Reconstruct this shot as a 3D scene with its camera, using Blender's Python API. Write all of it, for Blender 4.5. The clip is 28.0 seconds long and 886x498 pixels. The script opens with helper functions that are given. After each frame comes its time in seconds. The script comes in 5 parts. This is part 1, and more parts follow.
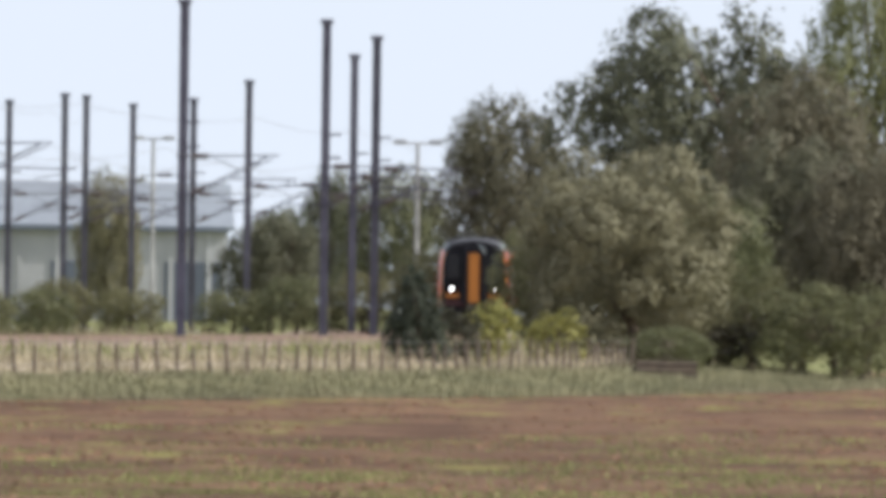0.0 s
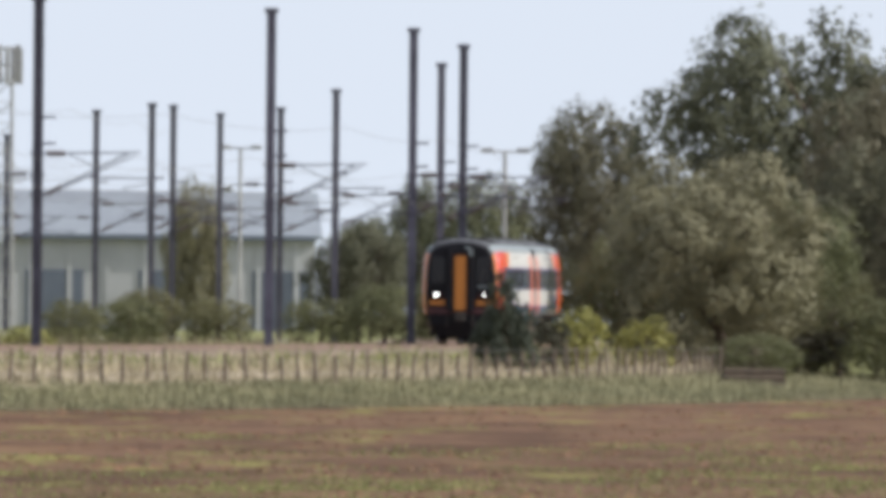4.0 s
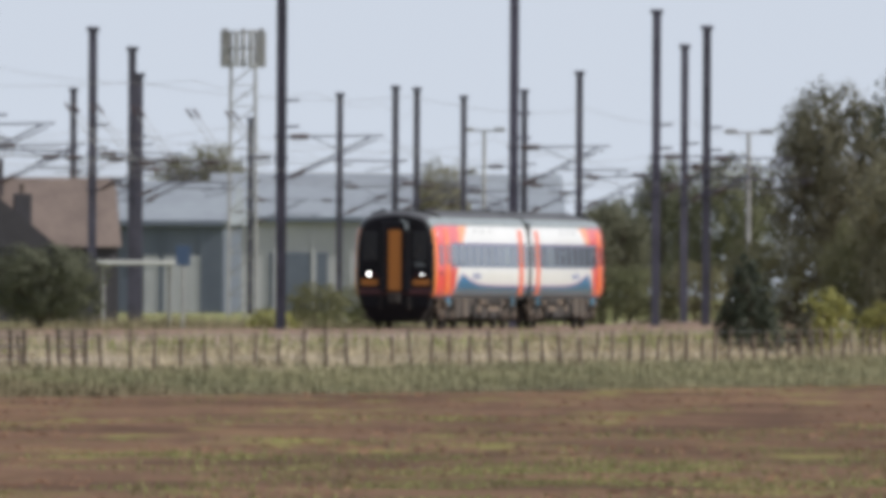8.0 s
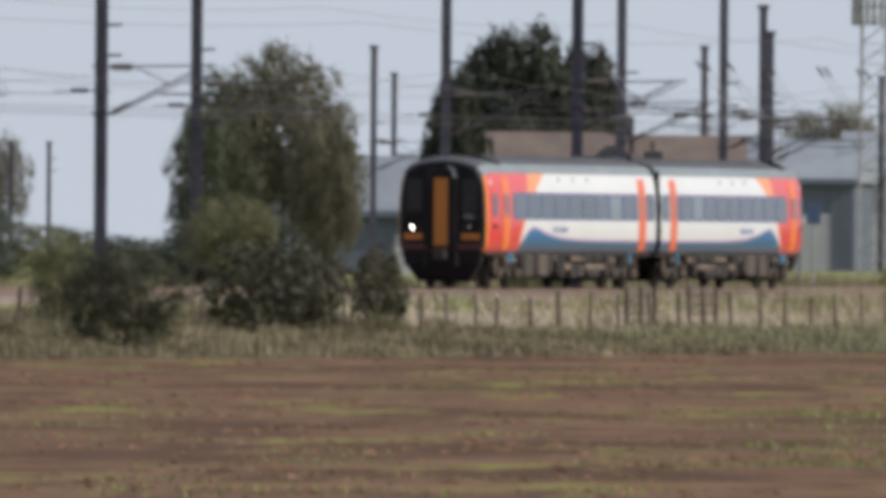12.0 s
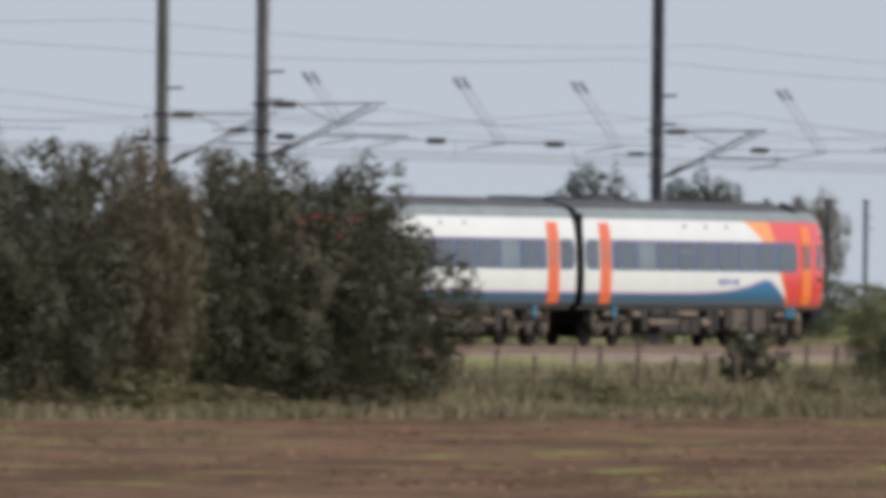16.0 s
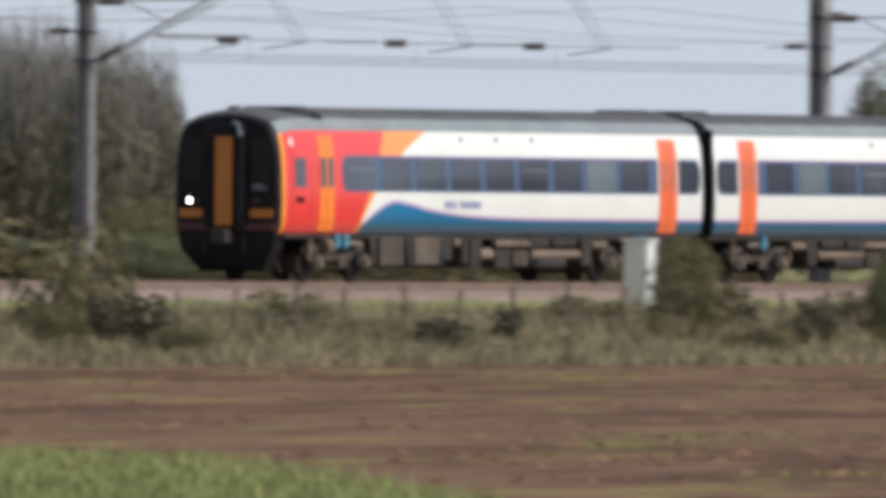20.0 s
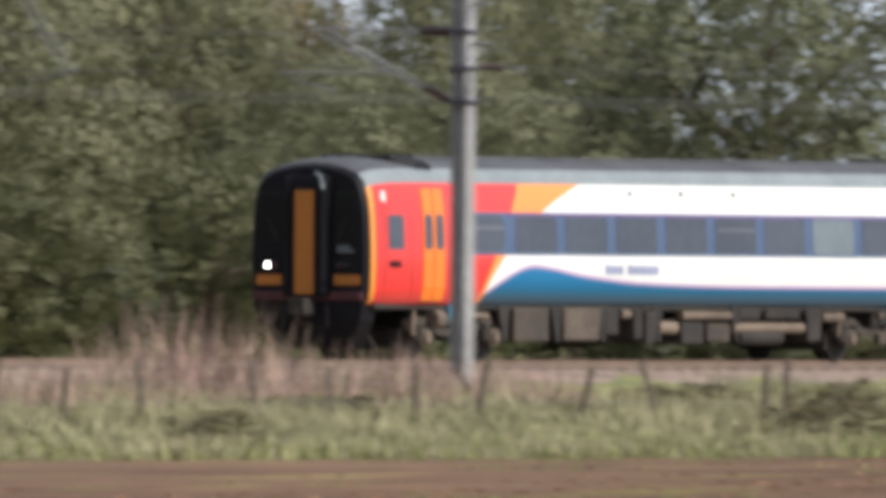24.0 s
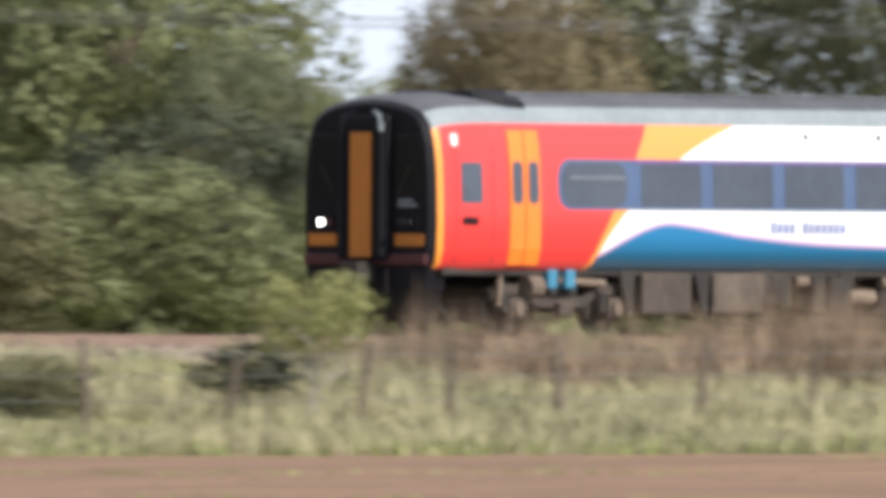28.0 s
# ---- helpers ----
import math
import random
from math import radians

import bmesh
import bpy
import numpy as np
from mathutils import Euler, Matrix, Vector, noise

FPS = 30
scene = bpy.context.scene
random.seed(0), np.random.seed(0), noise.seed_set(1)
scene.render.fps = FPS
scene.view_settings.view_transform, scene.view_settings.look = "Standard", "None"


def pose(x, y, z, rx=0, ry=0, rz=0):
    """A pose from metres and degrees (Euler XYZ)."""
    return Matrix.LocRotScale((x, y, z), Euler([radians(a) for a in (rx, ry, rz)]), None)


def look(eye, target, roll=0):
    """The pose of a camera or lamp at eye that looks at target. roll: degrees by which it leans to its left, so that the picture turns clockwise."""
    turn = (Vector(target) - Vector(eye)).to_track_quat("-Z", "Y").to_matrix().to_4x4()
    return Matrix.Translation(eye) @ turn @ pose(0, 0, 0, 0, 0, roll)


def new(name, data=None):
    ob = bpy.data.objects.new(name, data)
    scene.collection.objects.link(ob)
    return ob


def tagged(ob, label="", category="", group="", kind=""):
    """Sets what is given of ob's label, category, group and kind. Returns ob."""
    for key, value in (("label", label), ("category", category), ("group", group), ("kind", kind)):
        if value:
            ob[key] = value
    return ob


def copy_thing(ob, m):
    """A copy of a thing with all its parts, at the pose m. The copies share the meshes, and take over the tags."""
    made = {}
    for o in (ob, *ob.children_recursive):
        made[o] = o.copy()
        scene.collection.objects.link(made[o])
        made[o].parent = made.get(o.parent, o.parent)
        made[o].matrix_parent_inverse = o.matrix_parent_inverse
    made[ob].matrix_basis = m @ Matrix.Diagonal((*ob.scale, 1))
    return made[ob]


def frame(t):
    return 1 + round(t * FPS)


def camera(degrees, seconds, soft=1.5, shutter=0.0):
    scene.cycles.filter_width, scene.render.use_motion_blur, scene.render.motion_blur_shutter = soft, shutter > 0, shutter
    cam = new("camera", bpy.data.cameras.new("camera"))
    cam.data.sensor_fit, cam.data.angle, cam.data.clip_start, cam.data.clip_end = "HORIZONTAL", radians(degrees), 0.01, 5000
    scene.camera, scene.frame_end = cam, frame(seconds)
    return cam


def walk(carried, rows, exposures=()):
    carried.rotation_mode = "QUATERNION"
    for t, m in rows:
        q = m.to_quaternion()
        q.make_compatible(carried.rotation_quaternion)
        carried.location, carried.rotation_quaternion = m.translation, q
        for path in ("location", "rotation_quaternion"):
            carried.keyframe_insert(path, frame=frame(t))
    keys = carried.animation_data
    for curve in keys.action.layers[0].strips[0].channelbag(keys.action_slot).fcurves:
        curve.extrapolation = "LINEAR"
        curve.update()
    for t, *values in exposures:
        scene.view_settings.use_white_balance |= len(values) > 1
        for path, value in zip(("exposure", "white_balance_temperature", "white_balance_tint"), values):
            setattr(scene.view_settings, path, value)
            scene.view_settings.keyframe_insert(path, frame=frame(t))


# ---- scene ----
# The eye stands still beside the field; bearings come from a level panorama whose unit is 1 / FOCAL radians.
FOCAL = 51656.0
EYE = Vector((0.0, 0.0, 1.35))
cam = camera(1.739, 28.0, soft=6.2, shutter=0.36)


def aim(turn, tilt, lean):
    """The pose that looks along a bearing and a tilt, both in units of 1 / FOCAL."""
    b, p = (784 - turn - 1425) / FOCAL, (tilt - 441) / FOCAL
    return look(EYE, EYE + Vector((math.sin(b), math.cos(b), math.tan(p))) * 500, math.degrees(lean / 1000))


PAN = [
    (0, -588, 527, 13.6), (0.5, -576, 473, 12.2), (1, -478, 512, 10.3), (1.5, -452, 512, 8.7), (2, -438, 529, 9.2),
    (2.5, -406, 529, 10.9), (3, -439, 555, 11.3), (3.5, -433, 552, 9.4), (5.5, -404, 502, 10.0), (6, -327, 504, 10.0),
    (6.5, -156, 520, 7.2), (7, -27, 522, 9.3), (7.5, 63, 521, 6.2), (8, -1, 505, 4.8), (8.5, 140, 535, 5.0),
    (9, 293, 544, 8.3), (9.5, 368, 545, 8.8), (10, 332, 606, 7.3), (10.5, 578, 600, 6.1), (11, 767, 550, 4.4),
    (11.5, 962, 388, 5.6), (13.5, 1393, 627, 9.0), (14, 1529, 561, 7.2), (14.5, 1776, 520, 8.6), (15, 2173, 548, 7.4),
    (15.5, 2284, 554, 11.5), (16, 2560, 514, 11.0), (16.5, 2870, 509, 7.7), (17, 3160, 529, 6.5), (17.5, 3449, 545, 4.1),
    (18, 4151, 564, 6.8), (18.5, 4569, 549, 7.8), (19, 4742, 541, 8.0), (19.5, 4930, 486, 8.8), (20, 5351, 387, 7.1),
    (20.5, 5940, 431, 7.4), (21, 6355, 543, 6.2), (21.5, 6854, 586, 7.4), (22, 7551, 537, 5.7), (22.5, 8056, 490, 5.7),
    (24.5, 10286, 518, 6.0), (25, 10940, 519, 6.0), (25.5, 11614, 521, 6.0), (26, 12426, 485, 6.0), (26.5, 13174, 474, 6.0),
    (27, 13970, 467, 6.0), (27.5, 14946, 431, 6.0), (28, 15860, 435, 6.0),
]
walk(cam, [(t, aim(a, b, c)) for t, a, b, c in PAN], [(0, 0.6), (1, 0.78), (2, 0.54), (3, 0.48), (6, 0.42), (7, 0.35), (8, 0.22), (9, 0.17), (11, 0.07), (14, -0.04), (16, -0.06), (17, 0.48), (18, 0.28), (19, -0.05), (20, 0.12), (21, 0.2), (22, 0.1), (24.5, 0.5), (26, 0.6), (27, 0.62), (28, 0.78)])

# ---- sky and sun ----
SUN = Vector((0.79, -0.13, 0.60)).normalized()
world = bpy.data.worlds.new("sky")
scene.world = world
world.use_nodes = True
wn = world.node_tree.nodes
sky = wn.new("ShaderNodeTexSky")
sky.sky_type, sky.sun_disc = "NISHITA", False
sky.sun_elevation = math.asin(SUN.z)
sky.sun_rotation = math.atan2(SUN.x, SUN.y)
sky.air_density, sky.dust_density, sky.ozone_density = 1.0, 0.6, 1.5
# the haze low in the sky is as bright as the sky some way up: the sky's dome is lifted a little over the horizon
dome, lift = wn.new("ShaderNodeTexCoord"), wn.new("ShaderNodeVectorMath")
lift.operation = "ADD"
lift.inputs[1].default_value = (0, 0, 0.16)
world.node_tree.links.new(dome.outputs["Generated"], lift.inputs[0])
world.node_tree.links.new(lift.outputs[0], sky.inputs["Vector"])
# thin white haze over the blue
haze = wn.new("ShaderNodeMix")
haze.data_type = "RGBA"
haze.inputs["Factor"].default_value = 0.72
haze.inputs[7].default_value = (4.25, 4.28, 4.6, 1)
world.node_tree.links.new(sky.outputs[0], haze.inputs[6])
world.node_tree.links.new(haze.outputs[2], wn["Background"].inputs[0])
wn["Background"].inputs[1].default_value = 0.14
sun = new("sun", bpy.data.lights.new("sun", "SUN"))
sun.data.energy, sun.data.angle, sun.data.color = 3.4, radians(0.6), (1.0, 0.955, 0.89)
sun.matrix_basis = look(SUN * 100, (0, 0, 0))


# ---- materials ----
def material(name, colour, rough=0.8, metal=0.0, second=None, scale=1.0, bump=0.0, island=0.0, spread=0.12, detail=4, obj=False):
    """A surface of two colours mixed by noise at two scales, with fine relief; scale is in patches a metre."""
    m = bpy.data.materials.new(name)
    m.use_nodes = True
    n, l = m.node_tree.nodes, m.node_tree.links
    b = n["Principled BSDF"]
    b.inputs["Roughness"].default_value, b.inputs["Metallic"].default_value = rough, metal
    geo = n.new("ShaderNodeNewGeometry")
    co = n.new("ShaderNodeTexCoord")
    src = co.outputs["Object"] if obj else geo.outputs["Position"]
    big, fine = n.new("ShaderNodeTexNoise"), n.new("ShaderNodeTexNoise")
    for t, s in ((big, scale), (fine, scale * 9.0)):
        t.inputs["Scale"].default_value, t.inputs["Detail"].default_value = s, detail
        l.new(src, t.inputs["Vector"])
    ramp = n.new("ShaderNodeValToRGB")
    ramp.color_ramp.elements[0].position, ramp.color_ramp.elements[1].position = 0.36, 0.64
    second = second or tuple(c * 0.72 for c in colour)
    ramp.color_ramp.elements[0].color, ramp.color_ramp.elements[1].color = (*second, 1), (*colour, 1)
    mixer = n.new("ShaderNodeMath")
    mixer.operation = "MULTIPLY_ADD"
    l.new(fine.outputs[0], mixer.inputs[0])
    mixer.inputs[1].default_value = 0.55
    half = n.new("ShaderNodeMath")
    half.operation = "MULTIPLY_ADD"
    l.new(big.outputs[0], half.inputs[0])
    half.inputs[1].default_value, half.inputs[2].default_value = 0.75, -0.15
    l.new(half.outputs[0], mixer.inputs[2])
    l.new(mixer.outputs[0], ramp.inputs[0])
    hsv = n.new("ShaderNodeHueSaturation")
    l.new(ramp.outputs[0], hsv.inputs["Color"])
    if island or spread:
        r = n.new("ShaderNodeMapRange")
        info = n.new("ShaderNodeObjectInfo")
        l.new(geo.outputs["Random Per Island"] if island else info.outputs["Random"], r.inputs[0])
        a = island or spread
        r.inputs[3].default_value, r.inputs[4].default_value = 1 - a, 1 + a
        l.new(r.outputs[0], hsv.inputs["Value"])
    l.new(hsv.outputs[0], b.inputs["Base Color"])
    if bump:
        bn = n.new("ShaderNodeBump")
        bn.inputs["Strength"].default_value, bn.inputs["Distance"].default_value = bump, 0.05
        l.new(fine.outputs[0], bn.inputs["Height"])
        l.new(bn.outputs[0], b.inputs["Normal"])
    return m


def leaves(name, colour, second, third):
    """Leaf colour that varies from leaf to leaf and from plant to plant, with light passing through."""
    m = material(name, colour, 0.6, 0, second, 0.9, 0, 0.17)
    n, l = m.node_tree.nodes, m.node_tree.links
    b = n["Principled BSDF"]
    b.inputs["Specular IOR Level"].default_value = 0.25
    old = b.inputs["Base Color"].links[0].from_socket
    info = n.new("ShaderNodeObjectInfo")
    mix = n.new("ShaderNodeMix")
    mix.data_type = "RGBA"
    l.new(info.outputs["Random"], mix.inputs["Factor"])
    l.new(old, mix.inputs[6])
    tint = n.new("ShaderNodeMix")
    tint.data_type, tint.blend_type = "RGBA", "MIX"
    tint.inputs["Factor"].default_value = 0.65
    l.new(old, tint.inputs[6])
    tint.inputs[7].default_value = (*third, 1)
    l.new(tint.outputs[2], mix.inputs[7])
    l.new(mix.outputs[2], b.inputs["Base Color"])
    tr = n.new("ShaderNodeBsdfTranslucent")
    l.new(mix.outputs[2], tr.inputs[0])
    sh = n.new("ShaderNodeMixShader")
    sh.inputs[0].default_value = 0.3
    l.new(b.outputs[0], sh.inputs[1])
    l.new(tr.outputs[0], sh.inputs[2])
    l.new(sh.outputs[0], n["Material Output"].inputs[0])
    return m


def glow(name, colour, power):
    m = bpy.data.materials.new(name)
    m.use_nodes = True
    b = m.node_tree.nodes["Principled BSDF"]
    b.inputs["Base Color"].default_value = (*colour, 1)
    b.inputs["Emission Color"].default_value = (*colour, 1)
    b.inputs["Emission Strength"].default_value = power
    return m


GRASS = material("grass", (0.26, 0.25, 0.11), 0.9, 0, (0.15, 0.17, 0.07), 0.25, 0.4)
SOIL = material("soil", (0.210, 0.124, 0.078), 0.95, 0, (0.130, 0.076, 0.048), 0.30, 0.8)


def worked_soil(m):
    """Long drawn patches of darker tilth, pale stubble and green weed over the earth."""
    n, l = m.node_tree.nodes, m.node_tree.links
    b = n["Principled BSDF"]
    geo = n.new("ShaderNodeNewGeometry")
    last = b.inputs["Base Color"].links[0].from_socket
    for scale, lo, hi, colour, top in (((0.16, 0.030, 1), 0.49, 0.57, (0.082, 0.046, 0.029), 0.85), ((1.1, 0.11, 1), 0.50, 0.62, (0.082, 0.047, 0.030), 0.7), ((0.22, 0.05, 1), 0.54, 0.64, (0.23, 0.145, 0.075), 0.55), ((0.4, 0.05, 1), 0.57, 0.66, (0.22, 0.215, 0.062), 0.75)):
        mp, t, r, k = n.new("ShaderNodeMapping"), n.new("ShaderNodeTexNoise"), n.new("ShaderNodeMapRange"), n.new("ShaderNodeMix")
        mp.inputs["Scale"].default_value = scale
        mp.inputs["Location"].default_value = (scale[0] * 90, scale[1] * 300, 0)
        t.inputs["Scale"].default_value, t.inputs["Detail"].default_value, t.inputs["Roughness"].default_value = 1.0, 7, 0.62
        l.new(geo.outputs["Position"], mp.inputs[0])
        l.new(mp.outputs[0], t.inputs[0])
        r.inputs[1].default_value, r.inputs[2].default_value, r.inputs[3].default_value, r.inputs[4].default_value = lo, hi, 0, top
        l.new(t.outputs[0], r.inputs[0])
        k.data_type = "RGBA"
        l.new(r.outputs[0], k.inputs["Factor"])
        l.new(last, k.inputs[6])
        k.inputs[7].default_value = (*colour, 1)
        last = k.outputs[2]
    # the western part of the field lies fallow and is drier and paler
    sep, r, k = n.new("ShaderNodeSeparateXYZ"), n.new("ShaderNodeMapRange"), n.new("ShaderNodeMix")
    l.new(geo.outputs["Position"], sep.inputs[0])
    l.new(sep.outputs[0], r.inputs[0])
    r.inputs[1].default_value, r.inputs[2].default_value, r.inputs[3].default_value, r.inputs[4].default_value = -78, -112, 0, 0.5
    k.data_type = "RGBA"
    l.new(r.outputs[0], k.inputs["Factor"])
    l.new(last, k.inputs[6])
    k.inputs[7].default_value = (0.285, 0.188, 0.132, 1)
    l.new(k.outputs[2], b.inputs["Base Color"])


worked_soil(SOIL)
CLOD = material("earth_clods", (0.20, 0.118, 0.077), 0.95, 0, (0.14, 0.081, 0.052), 0.3, 0, 0.35)
STRAW = material("dry_straw_bank", (0.43, 0.352, 0.275), 0.95, 0, (0.29, 0.25, 0.18), 0.5, 0.5)
BALLAST = material("ballast", (0.33, 0.25, 0.21), 0.95, 0, (0.20, 0.155, 0.13), 1.2, 0.6)
BLADES = material("dry_grass_blades", (0.305, 0.258, 0.17), 0.8, 0, (0.135, 0.12, 0.078), 0.12, 0, 0.4)
DRY = material("pale_straw_blades", (0.45, 0.385, 0.275), 0.85, 0, (0.31, 0.275, 0.185), 0.3, 0, 0.35)
WEEDS = material("green_weeds", (0.265, 0.28, 0.11), 0.8, 0, (0.165, 0.19, 0.075), 0.2, 0, 0.35)
LUSH = material("lush_grass_blades", (0.29, 0.315, 0.13), 0.8, 0, (0.20, 0.225, 0.09), 0.25, 0, 0.22)
PALE_BLADES = material("pale_grass_blades", (0.41, 0.37, 0.235), 0.8, 0, (0.25, 0.24, 0.145), 0.14, 0, 0.3)
MARGIN = material("dull_grass_blades", (0.29, 0.268, 0.17), 0.85, 0, (0.172, 0.17, 0.108), 0.1, 0, 0.3)
PINK = material("dry_pink_stems", (0.45, 0.30, 0.27), 0.9, 0, (0.30, 0.24, 0.17), 0.6, 0, 0.35)
for m in (GRASS, SOIL, CLOD, STRAW, BALLAST, BLADES, PALE_BLADES, MARGIN, LUSH, DRY, WEEDS, PINK):
    m.node_tree.nodes["Principled BSDF"].inputs["Specular IOR Level"].default_value = 0.08
DARK_STEEL = material("weathered_steel", (0.095, 0.09, 0.125), 0.7, 0.2, (0.056, 0.053, 0.074), 0.8, 0.1, 0, 0.25)
STEEL = material("galvanised_steel", (0.36, 0.36, 0.36), 0.6, 0.25, (0.24, 0.235, 0.235), 0.8, 0.1, 0, 0.25)
RAIL = material("rusty_rail", (0.21, 0.145, 0.11), 0.8, 0.2)
SLEEPER = material("weathered_sleeper", (0.30, 0.25, 0.215), 0.95, 0, (0.21, 0.175, 0.15), 0.8)
WIRE = material("weathered_wire", (0.20, 0.20, 0.20), 0.6, 0.3)
BRIGHT = material("alloy_tube", (0.42, 0.42, 0.42), 0.5, 0.3, (0.32, 0.32, 0.32), 1.5)
CERAMIC = material("brown_insulator", (0.075, 0.042, 0.042), 0.35)
POST = material("weathered_wood", (0.17, 0.13, 0.10), 0.9, 0, (0.09, 0.07, 0.055), 2.0, 0.3)
CONCRETE = material("concrete", (0.42, 0.41, 0.38), 0.9, 0, (0.3, 0.29, 0.27), 0.8, 0.2)
BARK = material("bark", (0.12, 0.09, 0.065), 0.95, 0, (0.06, 0.045, 0.035), 3.0, 0.5)
# oak and olive leaf colours are lifted and greyed to stand for haze
OAK = leaves("oak_leaves", (0.175, 0.19, 0.11), (0.105, 0.12, 0.072), (0.225, 0.19, 0.115))
DARK_OAK = leaves("dark_oak_leaves", (0.145, 0.152, 0.098), (0.094, 0.10, 0.066), (0.18, 0.155, 0.105))
# deep green that also stands for shade under and among trees
SHADE = leaves("deep_green_shade_leaves", (0.098, 0.115, 0.068), (0.058, 0.07, 0.043), (0.12, 0.122, 0.075))
# the blue is distant haze, put into the leaf colour
HAZE_BLUE = leaves("haze_blue_leaves", (0.088, 0.105, 0.085), (0.058, 0.07, 0.058), (0.10, 0.11, 0.085))
CONE = leaves("dark_conifer_leaves", (0.07, 0.088, 0.06), (0.042, 0.055, 0.04), (0.075, 0.085, 0.06))
OLIVE = leaves("olive_sallow_leaves", (0.25, 0.24, 0.155), (0.165, 0.16, 0.105), (0.26, 0.24, 0.145))
EVERGREEN = leaves("evergreen_leaves", (0.052, 0.06, 0.04), (0.032, 0.038, 0.026), (0.06, 0.058, 0.04))
WILLOW = leaves("willow_leaves", (0.22, 0.255, 0.115), (0.14, 0.165, 0.08), (0.235, 0.24, 0.115))
BUSH = leaves("thorn_leaves", (0.175, 0.185, 0.095), (0.105, 0.12, 0.062), (0.21, 0.185, 0.10))
DARK = leaves("dark_leaves", (0.10, 0.10, 0.065), (0.057, 0.06, 0.042), (0.142, 0.122, 0.08))
SCRUB = leaves("dead_scrub", (0.26, 0.22, 0.13), (0.17, 0.15, 0.09), (0.22, 0.21, 0.11))
BELT = leaves("belt_leaves", (0.205, 0.218, 0.122), (0.125, 0.137, 0.08), (0.225, 0.215, 0.12))
BROWN = leaves("turning_leaves", (0.215, 0.18, 0.105), (0.14, 0.12, 0.072), (0.23, 0.18, 0.095))
RUST = leaves("rusty_leaves", (0.17, 0.14, 0.09), (0.10, 0.084, 0.057), (0.17, 0.13, 0.083))
SAPLING = leaves("sapling_leaves", (0.34, 0.345, 0.145), (0.24, 0.25, 0.11), (0.34, 0.32, 0.145))
DARK_BARK = material("dark_bark", (0.045, 0.036, 0.03), 0.95, 0, (0.028, 0.022, 0.019), 3.0, 0.5)
PALE_BARK = material("pale_stem", (0.42, 0.38, 0.31), 0.9, 0, (0.26, 0.23, 0.18), 3.0, 0.3)
TWIG_BARK = material("grey_twig_bark", (0.25, 0.235, 0.215), 0.9, 0, (0.16, 0.15, 0.135), 2.0)
STEMS = material("brown_dead_stems", (0.30, 0.21, 0.15), 0.9, 0, (0.19, 0.145, 0.095), 0.6, 0, 0.35)
YELLOW = leaves("yellow_green_leaves", (0.33, 0.33, 0.10), (0.21, 0.225, 0.075), (0.33, 0.285, 0.10))
BRAMBLE = leaves("bramble_leaves", (0.23, 0.25, 0.115), (0.145, 0.16, 0.075), (0.23, 0.23, 0.115))
# lightened a little to stand for haze before the far trees
TWIG = leaves("thin_autumn_leaves_hazed", (0.185, 0.18, 0.13), (0.12, 0.12, 0.09), (0.20, 0.175, 0.13))
SHED_ROOF = material("fibre_cement_roof", (0.23, 0.26, 0.29), 0.8, 0, (0.18, 0.20, 0.23), 0.15)
SHED_PALE = material("pale_cladding", (0.47, 0.48, 0.49), 0.7, 0, (0.39, 0.40, 0.41), 0.1)
SHED_BLUE = material("blue_cladding", (0.12, 0.142, 0.18), 0.7, 0, (0.098, 0.118, 0.152), 0.1)
TILE = material("brown_roof_tiles", (0.20, 0.155, 0.135), 0.9, 0, (0.145, 0.112, 0.10), 0.8, 0.3)
BRICK = material("dark_brick", (0.058, 0.055, 0.064), 0.9, 0, (0.045, 0.042, 0.05), 1.0, 0.2)
WHITE = material("white_paint", (0.75, 0.75, 0.73), 0.5, 0, (0.65, 0.65, 0.63), 1.0, obj=True)
GLASS = material("dark_window_glass", (0.062, 0.072, 0.095), 0.1, 0, (0.045, 0.053, 0.071), 0.5, obj=True)
BLACK = material("black_paint", (0.006, 0.006, 0.010), 0.55, 0, (0.004, 0.004, 0.006), 1.0, obj=True, spread=0)
ROOF_DARK = material("sooty_roof_paint", (0.098, 0.102, 0.112), 0.7, 0, (0.062, 0.064, 0.072), 0.8, obj=True, spread=0)
ROOF_GREY = material("grey_roof_paint", (0.23, 0.265, 0.28), 0.6, 0, (0.18, 0.21, 0.225), 0.8, obj=True, spread=0)
GRIME = material("brown_underframe_grime", (0.085, 0.064, 0.05), 0.9, 0, (0.035, 0.029, 0.025), 1.5, 0.3, obj=True)
GEAR = material("dark_running_gear", (0.045, 0.038, 0.033), 0.8, 0.2, (0.02, 0.018, 0.017), 2.0, 0.3, obj=True)
DUST = material("brown_locker_dust", (0.115, 0.09, 0.07), 0.9, 0, (0.058, 0.046, 0.038), 0.9, 0.2, obj=True)
TAN = material("dusty_box", (0.20, 0.15, 0.112), 0.85, 0, (0.105, 0.08, 0.062), 1.2, obj=True)
ORANGE = material("orange_paint", (0.85, 0.22, 0.03), 0.35, 0, (0.80, 0.19, 0.025), 0.7, obj=True, spread=0)
CORAL = material("coral_door_paint", (0.80, 0.16, 0.055), 0.35, 0, (0.76, 0.14, 0.05), 0.7, obj=True, spread=0)
DOOR_GLASS = material("coral_door_glass", (0.50, 0.17, 0.10), 0.3, 0, (0.45, 0.15, 0.09), 0.7, obj=True, spread=0)
AMBER = material("amber_end_paint", (0.40, 0.142, 0.018), 0.5, 0, (0.35, 0.125, 0.016), 0.7, obj=True, spread=0)
